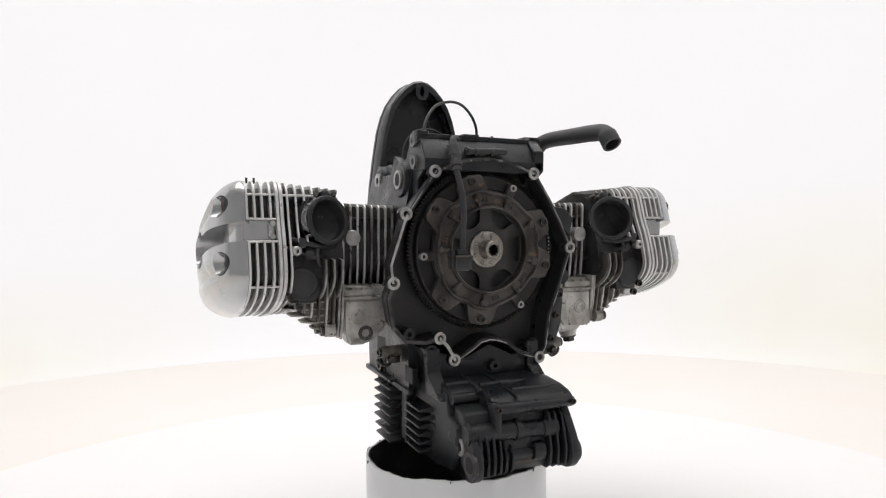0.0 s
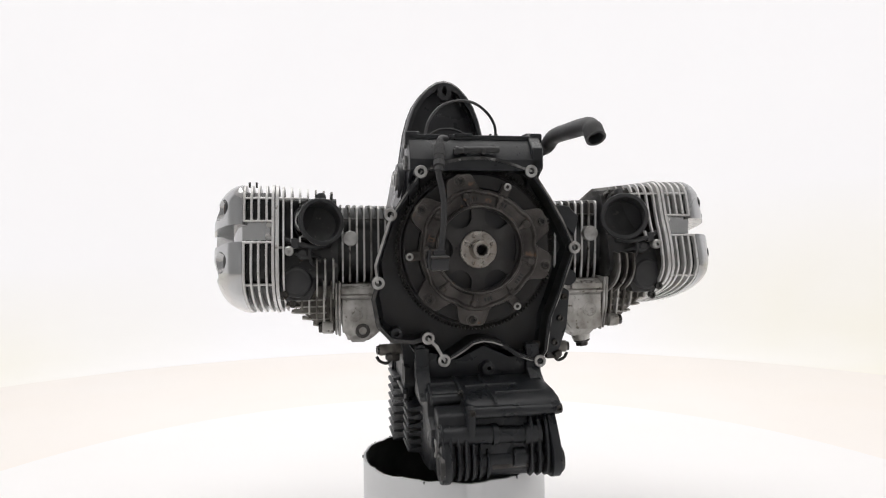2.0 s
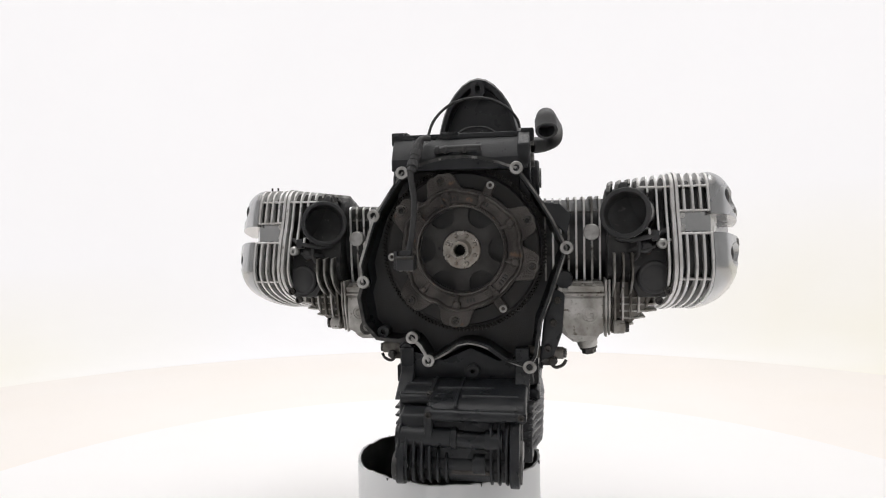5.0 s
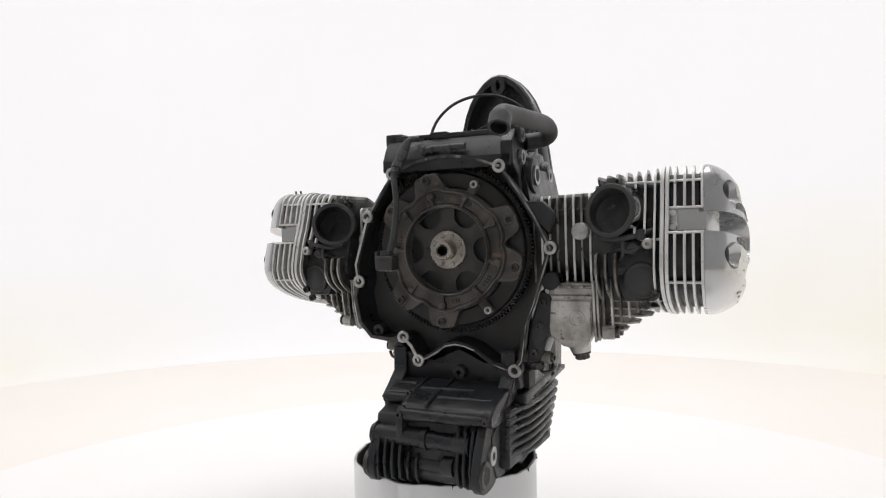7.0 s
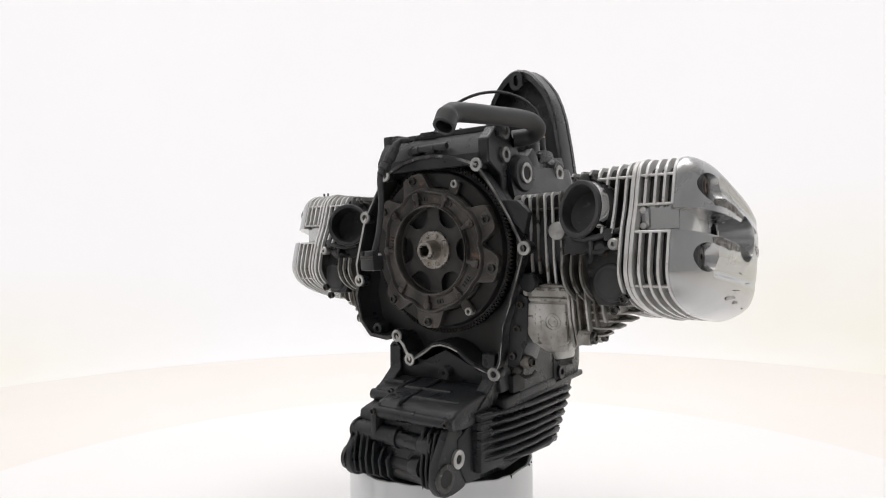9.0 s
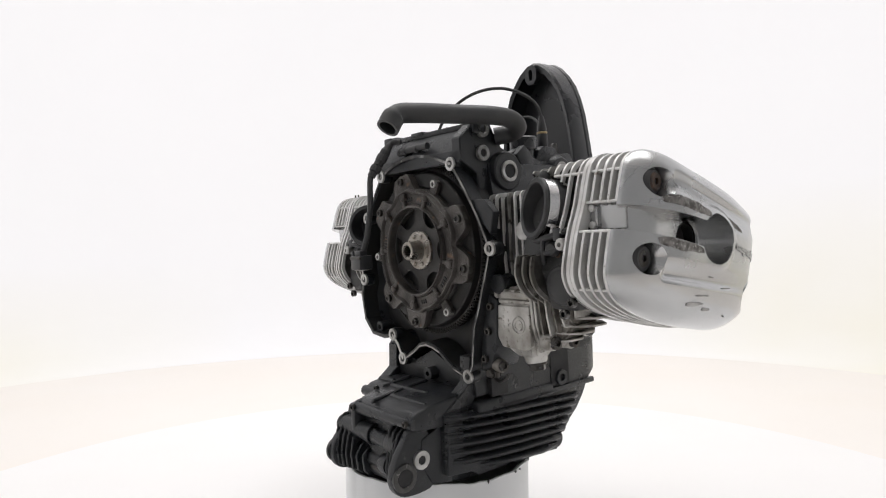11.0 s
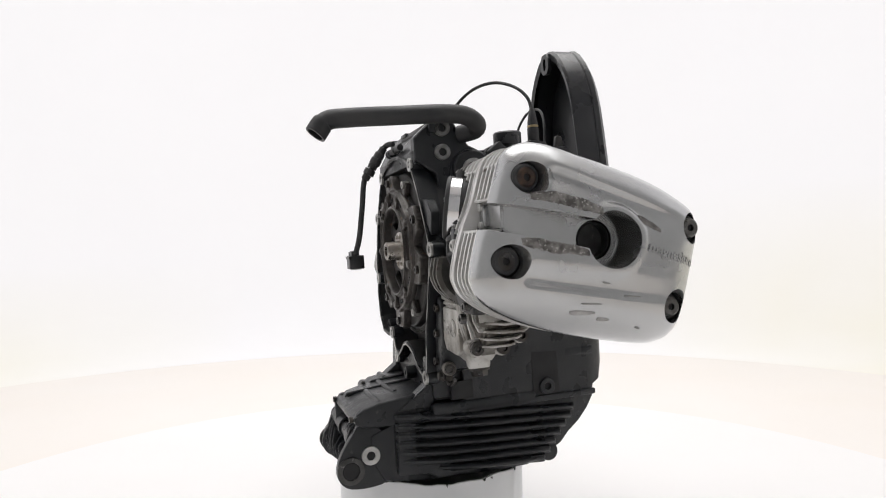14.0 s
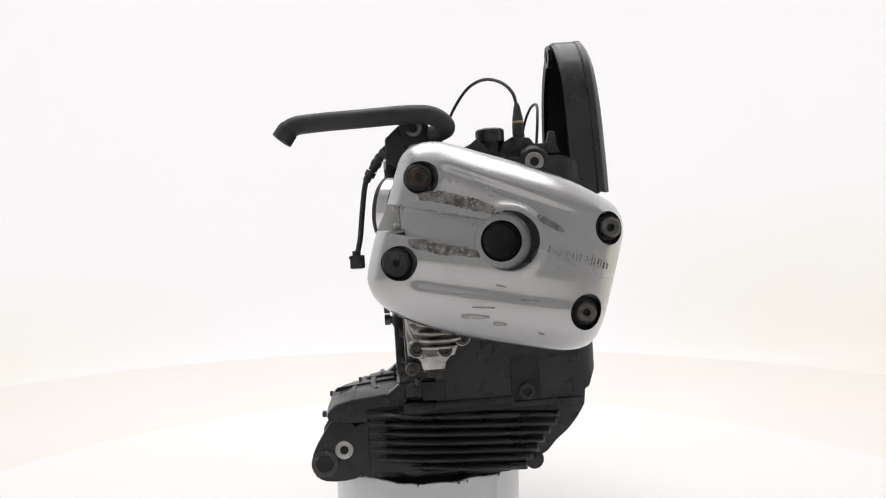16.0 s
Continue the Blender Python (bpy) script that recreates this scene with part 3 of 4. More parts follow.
def sump():
    pan = group_part("oil_sump", engine, "black finned oil sump with cast ribs")
    prof = [(-12, -190), (-40, -192), (-44, -196), (-48, -222), (-74, -232), (-76, -262), (-60, -292), (-12, -300), (108, -304), (140, -304), (166, -296), (194, -281), (206, -268), (224, -254), (238, -238), (248, -222), (250, -205), (250, -172)]
    part("pan", prism(prof, "yz", -84, 84, 3, 2), BLACK, pan)
    # shelf at the top with a raised centre seam; its front edge is a rounded roll
    top = [(12, -184), (-30, -187), (-62, -190), (-82, -195), (-92, -202), (-95, -209), (-91, -216), (-80, -220), (12, -224)]
    shelf = part("shelf", prism(top, "yz", -38, 90, 3.5, 3), BLACK, pan)
    part("shelf_step", prism([(12, -184), (-24, -186), (-42, -189), (-50, -195), (-52, -203), (-46, -210), (12, -222)], "yz", -80, -36, 3.5, 3), BLACK, shelf)
    part("seam", prism([(-92, -197), (-88, -191), (4, -180.5), (4, -190)], "yz", -2.5, 2.5, 1, 1), BLACK, shelf)
    part("seam", prism([(-50, -192), (-46, -186), (4, -180.5), (4, -190)], "yz", -41, -35, 1.5, 1), BLACK, shelf)
    part("shelf_rib", pipe([(-76, -24, -187), (-56, -24, -186.5), (-42, -24, -187)], 4.5, 12, 4), BLACK, shelf)
    part("shelf_rib", pipe([(-30, -36, -189), (0, -36, -188.5), (26, -34, -189), (44, -30, -190)], 4.5, 12, 4), BLACK, shelf)
    part("shelf_rib", pipe([(6, -62, -193), (40, -62, -193), (78, -60, -194)], 5.0, 12, 4), BLACK, shelf)
    part("shoulder", box(78, 106, 4, 150, -216, -198, 5, 3), BLACK, shelf)
    part("front_lip", pipe([(-34, -90, -208), (20, -90, -208.5), (60, -90, -209), (90, -88, -209)], lambda u: 8.4 - 1.6 * u, 16, 6), BLACK, shelf)
    part("front_lip", pipe([(-79, -50, -199), (-60, -50, -199), (-38, -50, -199)], 7.4, 16, 6), BLACK, shelf)
    part("lip_web", prism([(-46, -196), (-92, -198), (-100, -210), (-101, -240), (-80, -246), (-46, -216)], "yz", -40, -29, 3, 2), BLACK, shelf)
    for x, y, z in ((-34, -97, -206), (-40, -54, -190), (84, -96, -207)):
        part("screw", caphead((x, y, z), (0, -1, 0), 4.2, 5), BOLT, shelf)
    # neck up to the clutch housing
    part("neck", prism([(-96, -140), (-30, -158), (9, -140), (48, -158), (96, -150), (94, -160), (98, -192), (-88, -192), (-84, -160)], "xz", 8, 50, 2, 2), BLACK, pan)
    part("neck_stud", ring(3, 9, 16, (13, -6, -171), (0, 1, 0)), BLACK, pan)
    for s in (-1, 1):
        web = prism([(4, -140), (2, -174), (-14, -186), (-40, -204), (8, -204), (20, -140)], "yz", min(72 * s, 92 * s), max(72 * s, 92 * s), 1)
        part("side_web", web, BLACK, pan)
        # ribs along the flank
        if s > 0:
            for k in range(7):
                z_mid = -219 - 11.3 * k
                y0, y1 = -44 + (k > 5) * 44, 210 - 8.5 * max(0, k - 0.5)
                secs = []
                for y, out in ((y0, 94), (y0 + 3, 98), (y0 + 24, 103), (y0 + 60, 110), (y0 + 120, 111), (y1 - 24, 106), (y1 - 4, 102), (y1, 96)):
                    o, z = out - 0.5 * k, z_mid - 0.07 * (y - 70)
                    secs.append([(80, y, z - 6.2), (min(o, 97), y, z - 5.4), (o - 1.6, y, z - 2.6), (o, y, z - 0.6), (o, y, z + 1.2), (o - 1.6, y, z + 2.6), (min(o, 99), y, z + 4.4), (80, y, z + 5.4)])
                part("cooling_rib", loft(secs), BLACK, pan)
            part("rib_wall", prism([(-40, -208), (212, -206), (206, -236), (186, -264), (146, -291), (10, -296), (-4, -288), (-44, -284)], "yz", 78, 96, 2.5, 2), BLACK, pan)
        else:
            for ya, yb, out, z_top, count, step in ((2, 66, 103, -226, 6, 11.8), (94, 178, 113, -203, 8, 13.6)):
                for k in range(count):
                    z = z_top - step * k
                    end = yb - 5 * max(0, k - 5)
                    bm = loft([[(-80, p, q) for p, q in [(ya, z - 5), (ya, z + 5), (end, z + 5), (end, z - 5)]], [(-out, p, q) for p, q in [(ya + 4, z - 3.6), (ya + 4, z - 0.6), (end - 5, z - 0.6), (end - 5, z - 3.6)]]])
                    bmesh.ops.bevel(bm, geom=bm.edges[:], offset=0.9, segments=1, affect="EDGES")
                    part("cooling_rib", bm, BLACK, pan)
            part("oil_gallery", prism([(70, -150), (90, -150), (92, -290), (68, -292)], "yz", -98, -82, 4, 2), BLACK, pan)
        # pivot lugs of the swinging arm
        out = [(-123, -266), (-114, -294), (-84, -299), (-50, -294), (-50, -236), (-80, -208), (-92, -218)] if s > 0 else [(-120, -266), (-112, -294), (-84, -299), (-50, -294), (-50, -244), (-72, -226), (-94, -234)]
        lug = prism(rounded(out, 2), "yz", (70 if s > 0 else 64) * s, (82 if s > 0 else 76) * s, 1.5, 2)
        e = 0 if s > 0 else -6
        lugo = part("swingarm_lug", lug, BLACK, pan)
        part("lug_ring", ring(11, 17.5, 6, ((79 + e) * s, -102, -272), (s, 0, 0)), DULL, lugo)
        part("bore", disc(11.2, 4, ((80.5 + e) * s, -102, -272), (s, 0, 0)), HOLE, lugo)
        part("lug_eye", ring(5.5, 12, 7, ((79 + e) * s, -76, -256), (s, 0, 0)), BARE, lugo, "bare metal bolt eye")
        part("bore", disc(5.8, 5, ((80.5 + e) * s, -76, -256), (s, 0, 0)), HOLE, lugo)
    part("foot", turned([(0, -14), (12, -14), (13, -12), (13, 12), (12, 14), (0, 14)], (70, 175, -291), (1, 0, 0)), BLACK, pan)
    # front of the sump: two oil passages and upright ribs
    part("oil_passage", pipe([(-78, -88, -238), (-20, -88, -238), (0, -88, -239), (38, -88, -241)], lambda s: 13 if s < 0.55 else 11.5, 18), BLACK, pan)
    part("passage_collar", ring(11, 14.5, 8, (-6, -88, -238.5), (1, 0, 0)), BLACK, pan)
    part("oil_passage", pipe([(-78, -86, -272), (-20, -86, -272), (40, -86, -272), (64, -86, -272)], 10, 16), BLACK, pan)
    for x, top, deep in ((-73, -222, -108), (-63, -224, -110), (-53, -226, -109), (-43, -228, -108), (-33, -240, -106), (-23, -250, -104), (-12, -256, -101), (46, -216, -103), (56, -216, -106), (66, -216, -110)):
        prof2 = [(-62, -297), (-92, -297), (deep, -288), (deep - 2, -268), (deep + 3, -246), (-98, top - 6), (-90, top), (-62, top)]
        part("upright_rib", prism([q for q in prof2 if q[1] <= top], "yz", x - 1.9, x + 1.9, 1.2, 1), BLACK, pan)
    part("apron", prism([(-50, -205), (-82, -212), (-86, -232), (-90, -256), (-94, -284), (-86, -296), (-50, -299)], "yz", -76, 74, 4, 3), BLACK, pan)
    part("passage_boss", turned([(0, 0), (13, 0), (14, 2), (14, 22), (0, 22)], (38, -88, -241), (1, 0, 0), 22), BLACK, pan)
    part("passage_boss", turned([(0, 0), (12, 0), (13, 2), (13, 16), (0, 16)], (22, -90, -270), (1, 0, 0), 22), BLACK, pan)
    part("drain_strip", box(-6, 44, -94, -88, -284, -278, 1), RUST, pan)


housing()
clutch()
crankcase()
sump()


# ---- the two banks ----
OUT = rounded([(9, 72), (16, 90), (30, 99), (48, 101), (69, 95.5), (90, 88), (117, 79.5), (169, 60.5), (201, 42), (219, 29), (225, 9), (219.5, -11), (210, -43), (200, -76), (188, -100), (165, -106), (138, -102), (95, -93), (53, -82), (12, -66), (-14, -49), (-23, -30), (-22, -17), (-12, 19), (1, 45)], 2)
CY, CZ = 100.0, -2.0


def reach(a):
    """Distance from the cover's centre to its outline in a direction."""
    c, s = math.cos(a), math.sin(a)
    best = 0
    for i in range(len(OUT)):
        (y0, z0), (y1, z1) = OUT[i], OUT[(i + 1) % len(OUT)]
        ey, ez = y1 - y0, z1 - z0
        det = c * -ez + s * ey
        if abs(det) < 1e-9:
            continue
        dy, dz = y0 - CY, z0 - CZ
        r = (-dy * ez + dz * ey) / det
        u = (c * dz - s * dy) / det
        if r > 0 and -1e-6 <= u <= 1 + 1e-6:
            best = max(best, r)
    return best


def seg_dist(y, z, a, b):
    ty, tz = b[0] - a[0], b[1] - a[1]
    l2 = ty * ty + tz * tz
    u = max(0.0, min(1.0, ((y - a[0]) * ty + (z - a[1]) * tz) / l2))
    side = (ty * (z - a[1]) - tz * (y - a[0])) / math.sqrt(l2)
    return math.hypot(y - a[0] - u * ty, z - a[1] - u * tz), u, side


COVER_BOLTS = [(30, 65), (5, -11), (202, 9), (175, -67)]
PLUG = (104, 3)


def dome(y, z, s):
    """The outer face of the valve cover above the finned skirt, before its wells are cut."""
    x = 337 + 40 * max(0.0, 1 - s ** 5.0) ** 0.7 + 6 * max(0.0, 1 - s * s) + 0.055 * (y - 104) * smooth(1.02, 0.8, s)
    # creases that run from the bolts, steep on one side
    d, u, side = seg_dist(y, z, (44, 72), (192, 10))
    x -= 9.0 * smooth(24, 0, d) * (1 - u) ** 0.6 * smooth(0, 0.08, u) * (1.0 if side < 0 else smooth(9, 0, d))
    d, u, side = seg_dist(y, z, (14, -26), (165, -56))
    x -= 7.0 * smooth(20, 0, d) * (1 - u) ** 0.6 * smooth(0, 0.08, u) * (1.0 if side > 0 else smooth(9, 0, d))
    r = math.hypot(y - PLUG[0], z - PLUG[1])
    x += 2.2 * smooth(36, 31, r) * smooth(80, 110, y)
    return x


def cover_height(y, z, s):
    """The same with the channel, for what lies on the face."""
    x = dome(y, z, s)
    mid = 29 - (y - 5) * 0.25
    if y < PLUG[0] and abs(z - mid) < 13.5:
        x = min(x, 350)
    return x


def cut(bm, cutters):
    """A body with other bodies cut out of it."""
    def temp(b):
        me = bpy.data.meshes.new("tmp")
        bmesh.ops.recalc_face_normals(b, faces=b.faces[:])
        b.to_mesh(me)
        b.free()
        return new("tmp", me)
    a = temp(bm)
    extra = [temp(c) for c in cutters]
    for c in extra:
        m = a.modifiers.new("cut", "BOOLEAN")
        m.operation, m.solver, m.object = "DIFFERENCE", "EXACT", c
    m = a.modifiers.new("edge", "BEVEL")
    m.limit_method, m.angle_limit, m.width, m.segments = "ANGLE", radians(42), 1.3, 2
    me = bpy.data.meshes.new_from_object(a.evaluated_get(bpy.context.evaluated_depsgraph_get()))
    out = bmesh.new()
    out.from_mesh(me)
    for o in (a, *extra):
        bpy.data.objects.remove(o)
    return out


def channel_relief(poly):
    return [(max(y, 17), z) if 18.5 < z < 46.5 and y < 60 else (y, z) for y, z in dense(poly, 2.0)]


def valve_cover():
    n, m = 210, 56
    rr = [reach(2 * math.pi * i / n) for i in range(n)]
    bm = bmesh.new()
    rows = []
    for k in range(m + 1):
        s = 1 - (1 - k / m) ** 1.5 if k else 0
        row = []
        for i in range(n if k else 1):
            a = 2 * math.pi * i / n
            y, z = CY + s * rr[i] * math.cos(a), CZ + s * rr[i] * math.sin(a)
            row.append(bm.verts.new((dome(y, z, s), y, z)))
        rows.append(row)
    rows.append([bm.verts.new((333, CY + rr[i] * math.cos(2 * math.pi * i / n), CZ + rr[i] * math.sin(2 * math.pi * i / n))) for i in range(n)])
    rows.append([bm.verts.new((327, CY + .9 * rr[i] * math.cos(2 * math.pi * i / n), CZ + .9 * rr[i] * math.sin(2 * math.pi * i / n))) for i in range(n)])
    for a, b in zip(rows, rows[1:]):
        for i in range(n):
            j = (i + 1) % n
            bm.faces.new((a[0], b[i], b[j]) if len(a) == 1 else (a[i], b[i], b[j], a[j]))
    bm.faces.new(rows[-1])
    # channel from the plug well over the front edge, plug well and bolt wells
    ch = prism([(420, 104), (350, 104), (350, 44), (347, 32), (341, 21), (333, 14), (280, 13), (280, -60), (420, -60)], "xy", -13.5, 13.5)
    for v in ch.verts:
        v.co.z = v.co.z * (1 + 0.0006 * v.co.y) + 29 - (v.co.y - 5) * 0.25
    tools = [ch, turned([(0, 346), (25.2, 346), (26, 347), (26.5, 380), (29, 400), (0, 400)], (0, *PLUG), (1, 0, 0), 48),
             turned([(0, 300), (19.5, 300), (19.5, 400), (0, 400)], (0, *PLUG), (1, 0, 0), 36)]
    for by, bz in COVER_BOLTS:
        tools.append(turned([(0, 350), (13.6, 350), (14.2, 362), (16.4, 370), (27, 402), (0, 402)], (0.035 * (by - 100), by, bz), (1, 0, 0), 40))
    cover = part("valve_cover", cut(bm, tools), SILVER, engine, "scuffed silver valve cover", sharp=38)
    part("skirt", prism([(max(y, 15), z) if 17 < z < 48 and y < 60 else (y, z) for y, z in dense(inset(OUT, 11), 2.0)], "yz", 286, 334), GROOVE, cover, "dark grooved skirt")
    # fins; the plug channel interrupts them at the front
    for x in (300, 311, 321, 331):
        o = channel_relief(inset(OUT, 0.4))
        part("fin", ring_strip(o, [(100 + (y - 100) * 0.86, z * 0.86) for y, z in o], x - 1.5, x + 1.5, "yz"), ALU, cover)
    part("joint_flange", ring_strip(inset(OUT, -1.0), inset(OUT, 14), 289, 293, "yz"), ALU, cover)
    for z, f in ((81, 14), (48, 3), (18, -11), (-42, -15)):
        part("cross_bar", box(292, 335, f, f + 14, z - 1.5, z + 1.5, 0.8, 1), ALU, cover)
    part("channel_panel", box(292, 335, 12, 26, 19.5, 46.5, 0.5, 1), SILVER, cover)
    part("panel_boss", box(294, 303, 8, 14, 22, 44, 1.5), SILVER, cover)
    for z in (24, 42):
        part("channel_lug", disc(4, 8, (297, 5, z), (0, 1, 0), 16), ALU, cover)
    part("plug_bore", disc(18, 3, (328, *PLUG), (1, 0, 0), 28), HOLE, cover)
    part("plug_tube", ring(16.2, 17.6, 17.5, (328, *PLUG), (1, 0, 0), 36, 0.3), HOLE, cover)
    for by, bz in COVER_BOLTS:
        g = part("grommet", ring(5.5, 13.4, 8, (351, by, bz), (1, 0, 0), 32, 2.0), RUBBER, cover, "black rubber grommet")
        b = part("cover_bolt", turned([(0, 0), (9.6, 0), (9.6, 6), (8, 7.4), (3.6, 7.4), (3.4, 4), (0, 4)], (355.5 + 0.035 * (by - 100), by, bz), (1, 0, 0), 28), RUSTBOLT if bz > 50 else CAPSTEEL if by > 100 else BOLT, cover)
        part("socket", disc(3.5, 0.6, (359.7 + 0.035 * (by - 100), by, bz), (1, 0, 0), 6, 0.1), HOLE, cover)
    return cover


def scuffs(cover):
    """Scraped patches on the outer face, as thin flakes that follow it."""
    rng = random.Random(11)

    def patch(line, w0, w1, name="scrape"):
        pts = curve_points([(y, z, 0) for y, z in line], 7)
        bm = bmesh.new()
        top, bot = [], []
        for i, p in enumerate(pts):
            u = i / (len(pts) - 1)
            w = (w0 + (w1 - w0) * u) * (math.sin(math.pi * min(1, max(0, u * 0.94 + 0.03))) ** 0.3)
            for row, k in ((top, 1), (bot, -1)):
                y, z = p.x + rng.uniform(-.8, .8), p.y + k * w * rng.uniform(0.82, 1.12)
                row.append((y, z))
        rows = []
        for t, b in zip(top, bot):
            rr = []
            for k in range(7):
                y, z = t[0] + (b[0] - t[0]) * k / 6, t[1] + (b[1] - t[1]) * k / 6
                a = math.atan2(z - CZ, y - CY)
                s = math.hypot(y - CY, z - CZ) / reach(a)
                edge = 0 if k in (0, 6) else 1
                rr.append(bm.verts.new((cover_height(y, z, s) + (0.6 + rng.uniform(0, .35) if edge else 0.12), y, z)))
            rows.append(rr)
        for a, b in zip(rows, rows[1:]):
            for k in range(6):
                bm.faces.new((a[k], b[k], b[k + 1], a[k + 1]))
        bmesh.ops.recalc_face_normals(bm, faces=bm.faces[:])
        if sum(f.normal.x for f in bm.faces) < 0:
            bmesh.ops.reverse_faces(bm, faces=bm.faces[:])
        part(name, bm, SCUFF if name == "scrape" else PALE, cover, "rough scraped-off lacquer")
    patch([(28, 47), (46, 45), (62, 40.5), (78, 36), (94, 29.5)], 5.5, 6.5)
    patch([(16, 6.5), (32, 3), (46, -1), (60, -3), (78, -8)], 6.0, 5.0)
    patch([(132, 22), (142, 16), (154, 8)], 4.5, 3.0)
    for y, z, w, l in ((60, -62, 3.0, 24), (88, -70, 2.4, 12), (128, -82, 1.0, 6), (92, -36, 1.0, 8), (112, -50, 0.8, 18), (70, -54, 0.8, 20)):
        patch([(y, z), (y + l * .5, z - 1), (y + l, z - 2)], w, w * 0.6, "scratch")


def lettering(cover):
    """Raised word on the cover."""
    cu = bpy.data.curves.new("word", "FONT")
    cu.body, cu.size, cu.extrude, cu.space_character = "magnesium", 0.0145, 0.0008, 0.96
    cu.offset = 0.00025
    ob = new("word", cu)
    dg = bpy.context.evaluated_depsgraph_get()
    me = bpy.data.meshes.new_from_object(ob.evaluated_get(dg))
    bpy.data.objects.remove(ob)
    width = max(v.co.x for v in me.vertices)
    bm = bmesh.new()
    bm.from_mesh(me)
    tilt = radians(-19)
    for v in bm.verts:
        u, w, h = v.co.x / width * 61, v.co.y * 1000, v.co.z * 1000
        y, z = 138 + u * math.cos(tilt) - w * math.sin(tilt), -10 + u * math.sin(tilt) * 0.95 + w * math.cos(tilt)
        s = math.hypot(y - CY, z - CZ) / reach(math.atan2(z - CZ, y - CY))
        v.co = (cover_height(y, z, s) + 0.55 + h * 0.6, y, z)
    part("lettering", bm, SILVER, cover, "raised cast word", smooth=False)


def dense(poly, step=3.0):
    """The outline with a point every few millimetres."""
    out = []
    for i, a in enumerate(poly):
        b = poly[(i + 1) % len(poly)]
        k = max(1, int(math.hypot(b[0] - a[0], b[1] - a[1]) / step))
        out += [(a[0] + (b[0] - a[0]) * j / k, a[1] + (b[1] - a[1]) * j / k) for j in range(k)]
    return out


def relieved(poly, x):
    """A head fin's outline, cut back round the inlet and the round cap."""
    out = []
    for y, z in poly:
        low = -99
        if abs(x - 222) < 37 and abs(z - 47) < math.sqrt(37 ** 2 - (x - 222) ** 2) + 2:
            low = 34
        if x < 196 and 4 < z < 86:
            low = 20
        if 236 < x < 276 and -72 < z < 4:
            low = 26
        if 196 < x < 276 and -4 <= z < 14:
            low = 30
        out.append((max(y, low), z))
    return out


def head(bank):
    """Cylinder, head, chain tunnel and ports of one bank."""
    h = group_part("cylinder_head", engine, "silver finned cylinder head")
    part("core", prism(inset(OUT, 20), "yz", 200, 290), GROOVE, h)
    for k in range(7):
        x = 207 + 11.6 * k
        cut = inset(OUT, 1.5 + 0.25 * k * 0)
        if k < 4:
            cut = [(y, max(z, -78)) for y, z in cut]
        cut = [(y, min(z, 100 - 0.12 * (290 - x))) for y, z in cut]
        cut = relieved(dense(cut), x)
        part("fin", ring_strip(cut, [(100 + (y - 100) * 0.72, z * 0.72) for y, z in cut], x - 1.2, x + 1.2, "yz"), DARKFIN, h)
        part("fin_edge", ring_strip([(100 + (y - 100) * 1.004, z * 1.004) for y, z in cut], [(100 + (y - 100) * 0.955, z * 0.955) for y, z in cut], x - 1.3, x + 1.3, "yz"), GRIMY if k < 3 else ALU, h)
    part("joint_flange", ring_strip(inset(OUT, 0), inset(OUT, 16), 283, 287.5, "yz"), ALU, h)
    part("cross_bar", box(240, 284, 14, 28, 79, 82, 0.8, 1), ALU, h)
    part("cross_bar", box(258, 284, 0, 22, 8, 11, 0.8, 1), ALU, h)
    cyl = group_part("cylinder", engine, "finned light-alloy cylinder barrel")
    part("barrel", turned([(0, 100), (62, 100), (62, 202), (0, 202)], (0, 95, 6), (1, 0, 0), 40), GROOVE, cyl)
    sq = rounded([(32, 58), (32, 66), (40, 70), (150, 70), (168, 60), (168, -50), (150, -60), (44, -56), (32, -44)], 1)
    for k in range(8):
        x = 116 + 10.8 * k
        prof = [(y, z + 0.3 * k) for y, z in sq]
        part("fin", prism(prof, "yz", x - 1.1, x + 1.1, 0.4), DARKFIN, cyl)
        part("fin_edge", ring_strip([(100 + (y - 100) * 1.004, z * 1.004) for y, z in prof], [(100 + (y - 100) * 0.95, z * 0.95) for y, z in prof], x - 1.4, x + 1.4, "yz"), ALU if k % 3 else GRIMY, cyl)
    part("fin_bar", box(112, 194, 36, 44, 48, 51, 0.8, 1), DARKFIN, cyl)
    part("core_plug", disc(11.5, 16, (180, 22, 21), (0, 1, 0), 28), BARE, cyl, "round bare metal plug")
    # chain tunnel casting under the cylinder
    def slab(x0, x1, y0, y1, z):
        return [(x0, y0, z), (x1, y0, z), (x1, y1, z), (x0, y1, z)]
    bm = loft([slab(132, 198, 20, 86, -48), slab(126, 198, 17, 82, -64), slab(124, 198, 16, 76, -98), slab(134, 192, 20, 68, -118), slab(148, 186, 27, 60, -131), slab(156, 183, 33, 55, -138)])
    bmesh.ops.bevel(bm, geom=[e for e in bm.edges if e.calc_face_angle(0) > 0.5], offset=4, segments=3, affect="EDGES")
    tun = part("chain_tunnel", bm, ALUDIRT, engine, "stained light-alloy chain tunnel casting", sharp=50)
    part("tunnel_step", box(146, 196, 13, 22, -62, -53, 2), ALUDIRT, tun)
    part("tunnel_blister", prism([(132, -70), (193, -70), (194, -118), (184, -124), (146, -122), (134, -104)], "xz", 13, 20, 1.4, 2), ALUDIRT, tun)
    part("top_ridge", pipe([(128, 18, -66), (150, 16, -65), (196, 16, -65)], 2.6, 10, 4), ALUDIRT, tun)
    for x in (136, 150, 166, 182):
        part("ridge_lug", box(x - 3, x + 3, 14, 24, -62, -50, 1.5), ALUDIRT, tun)
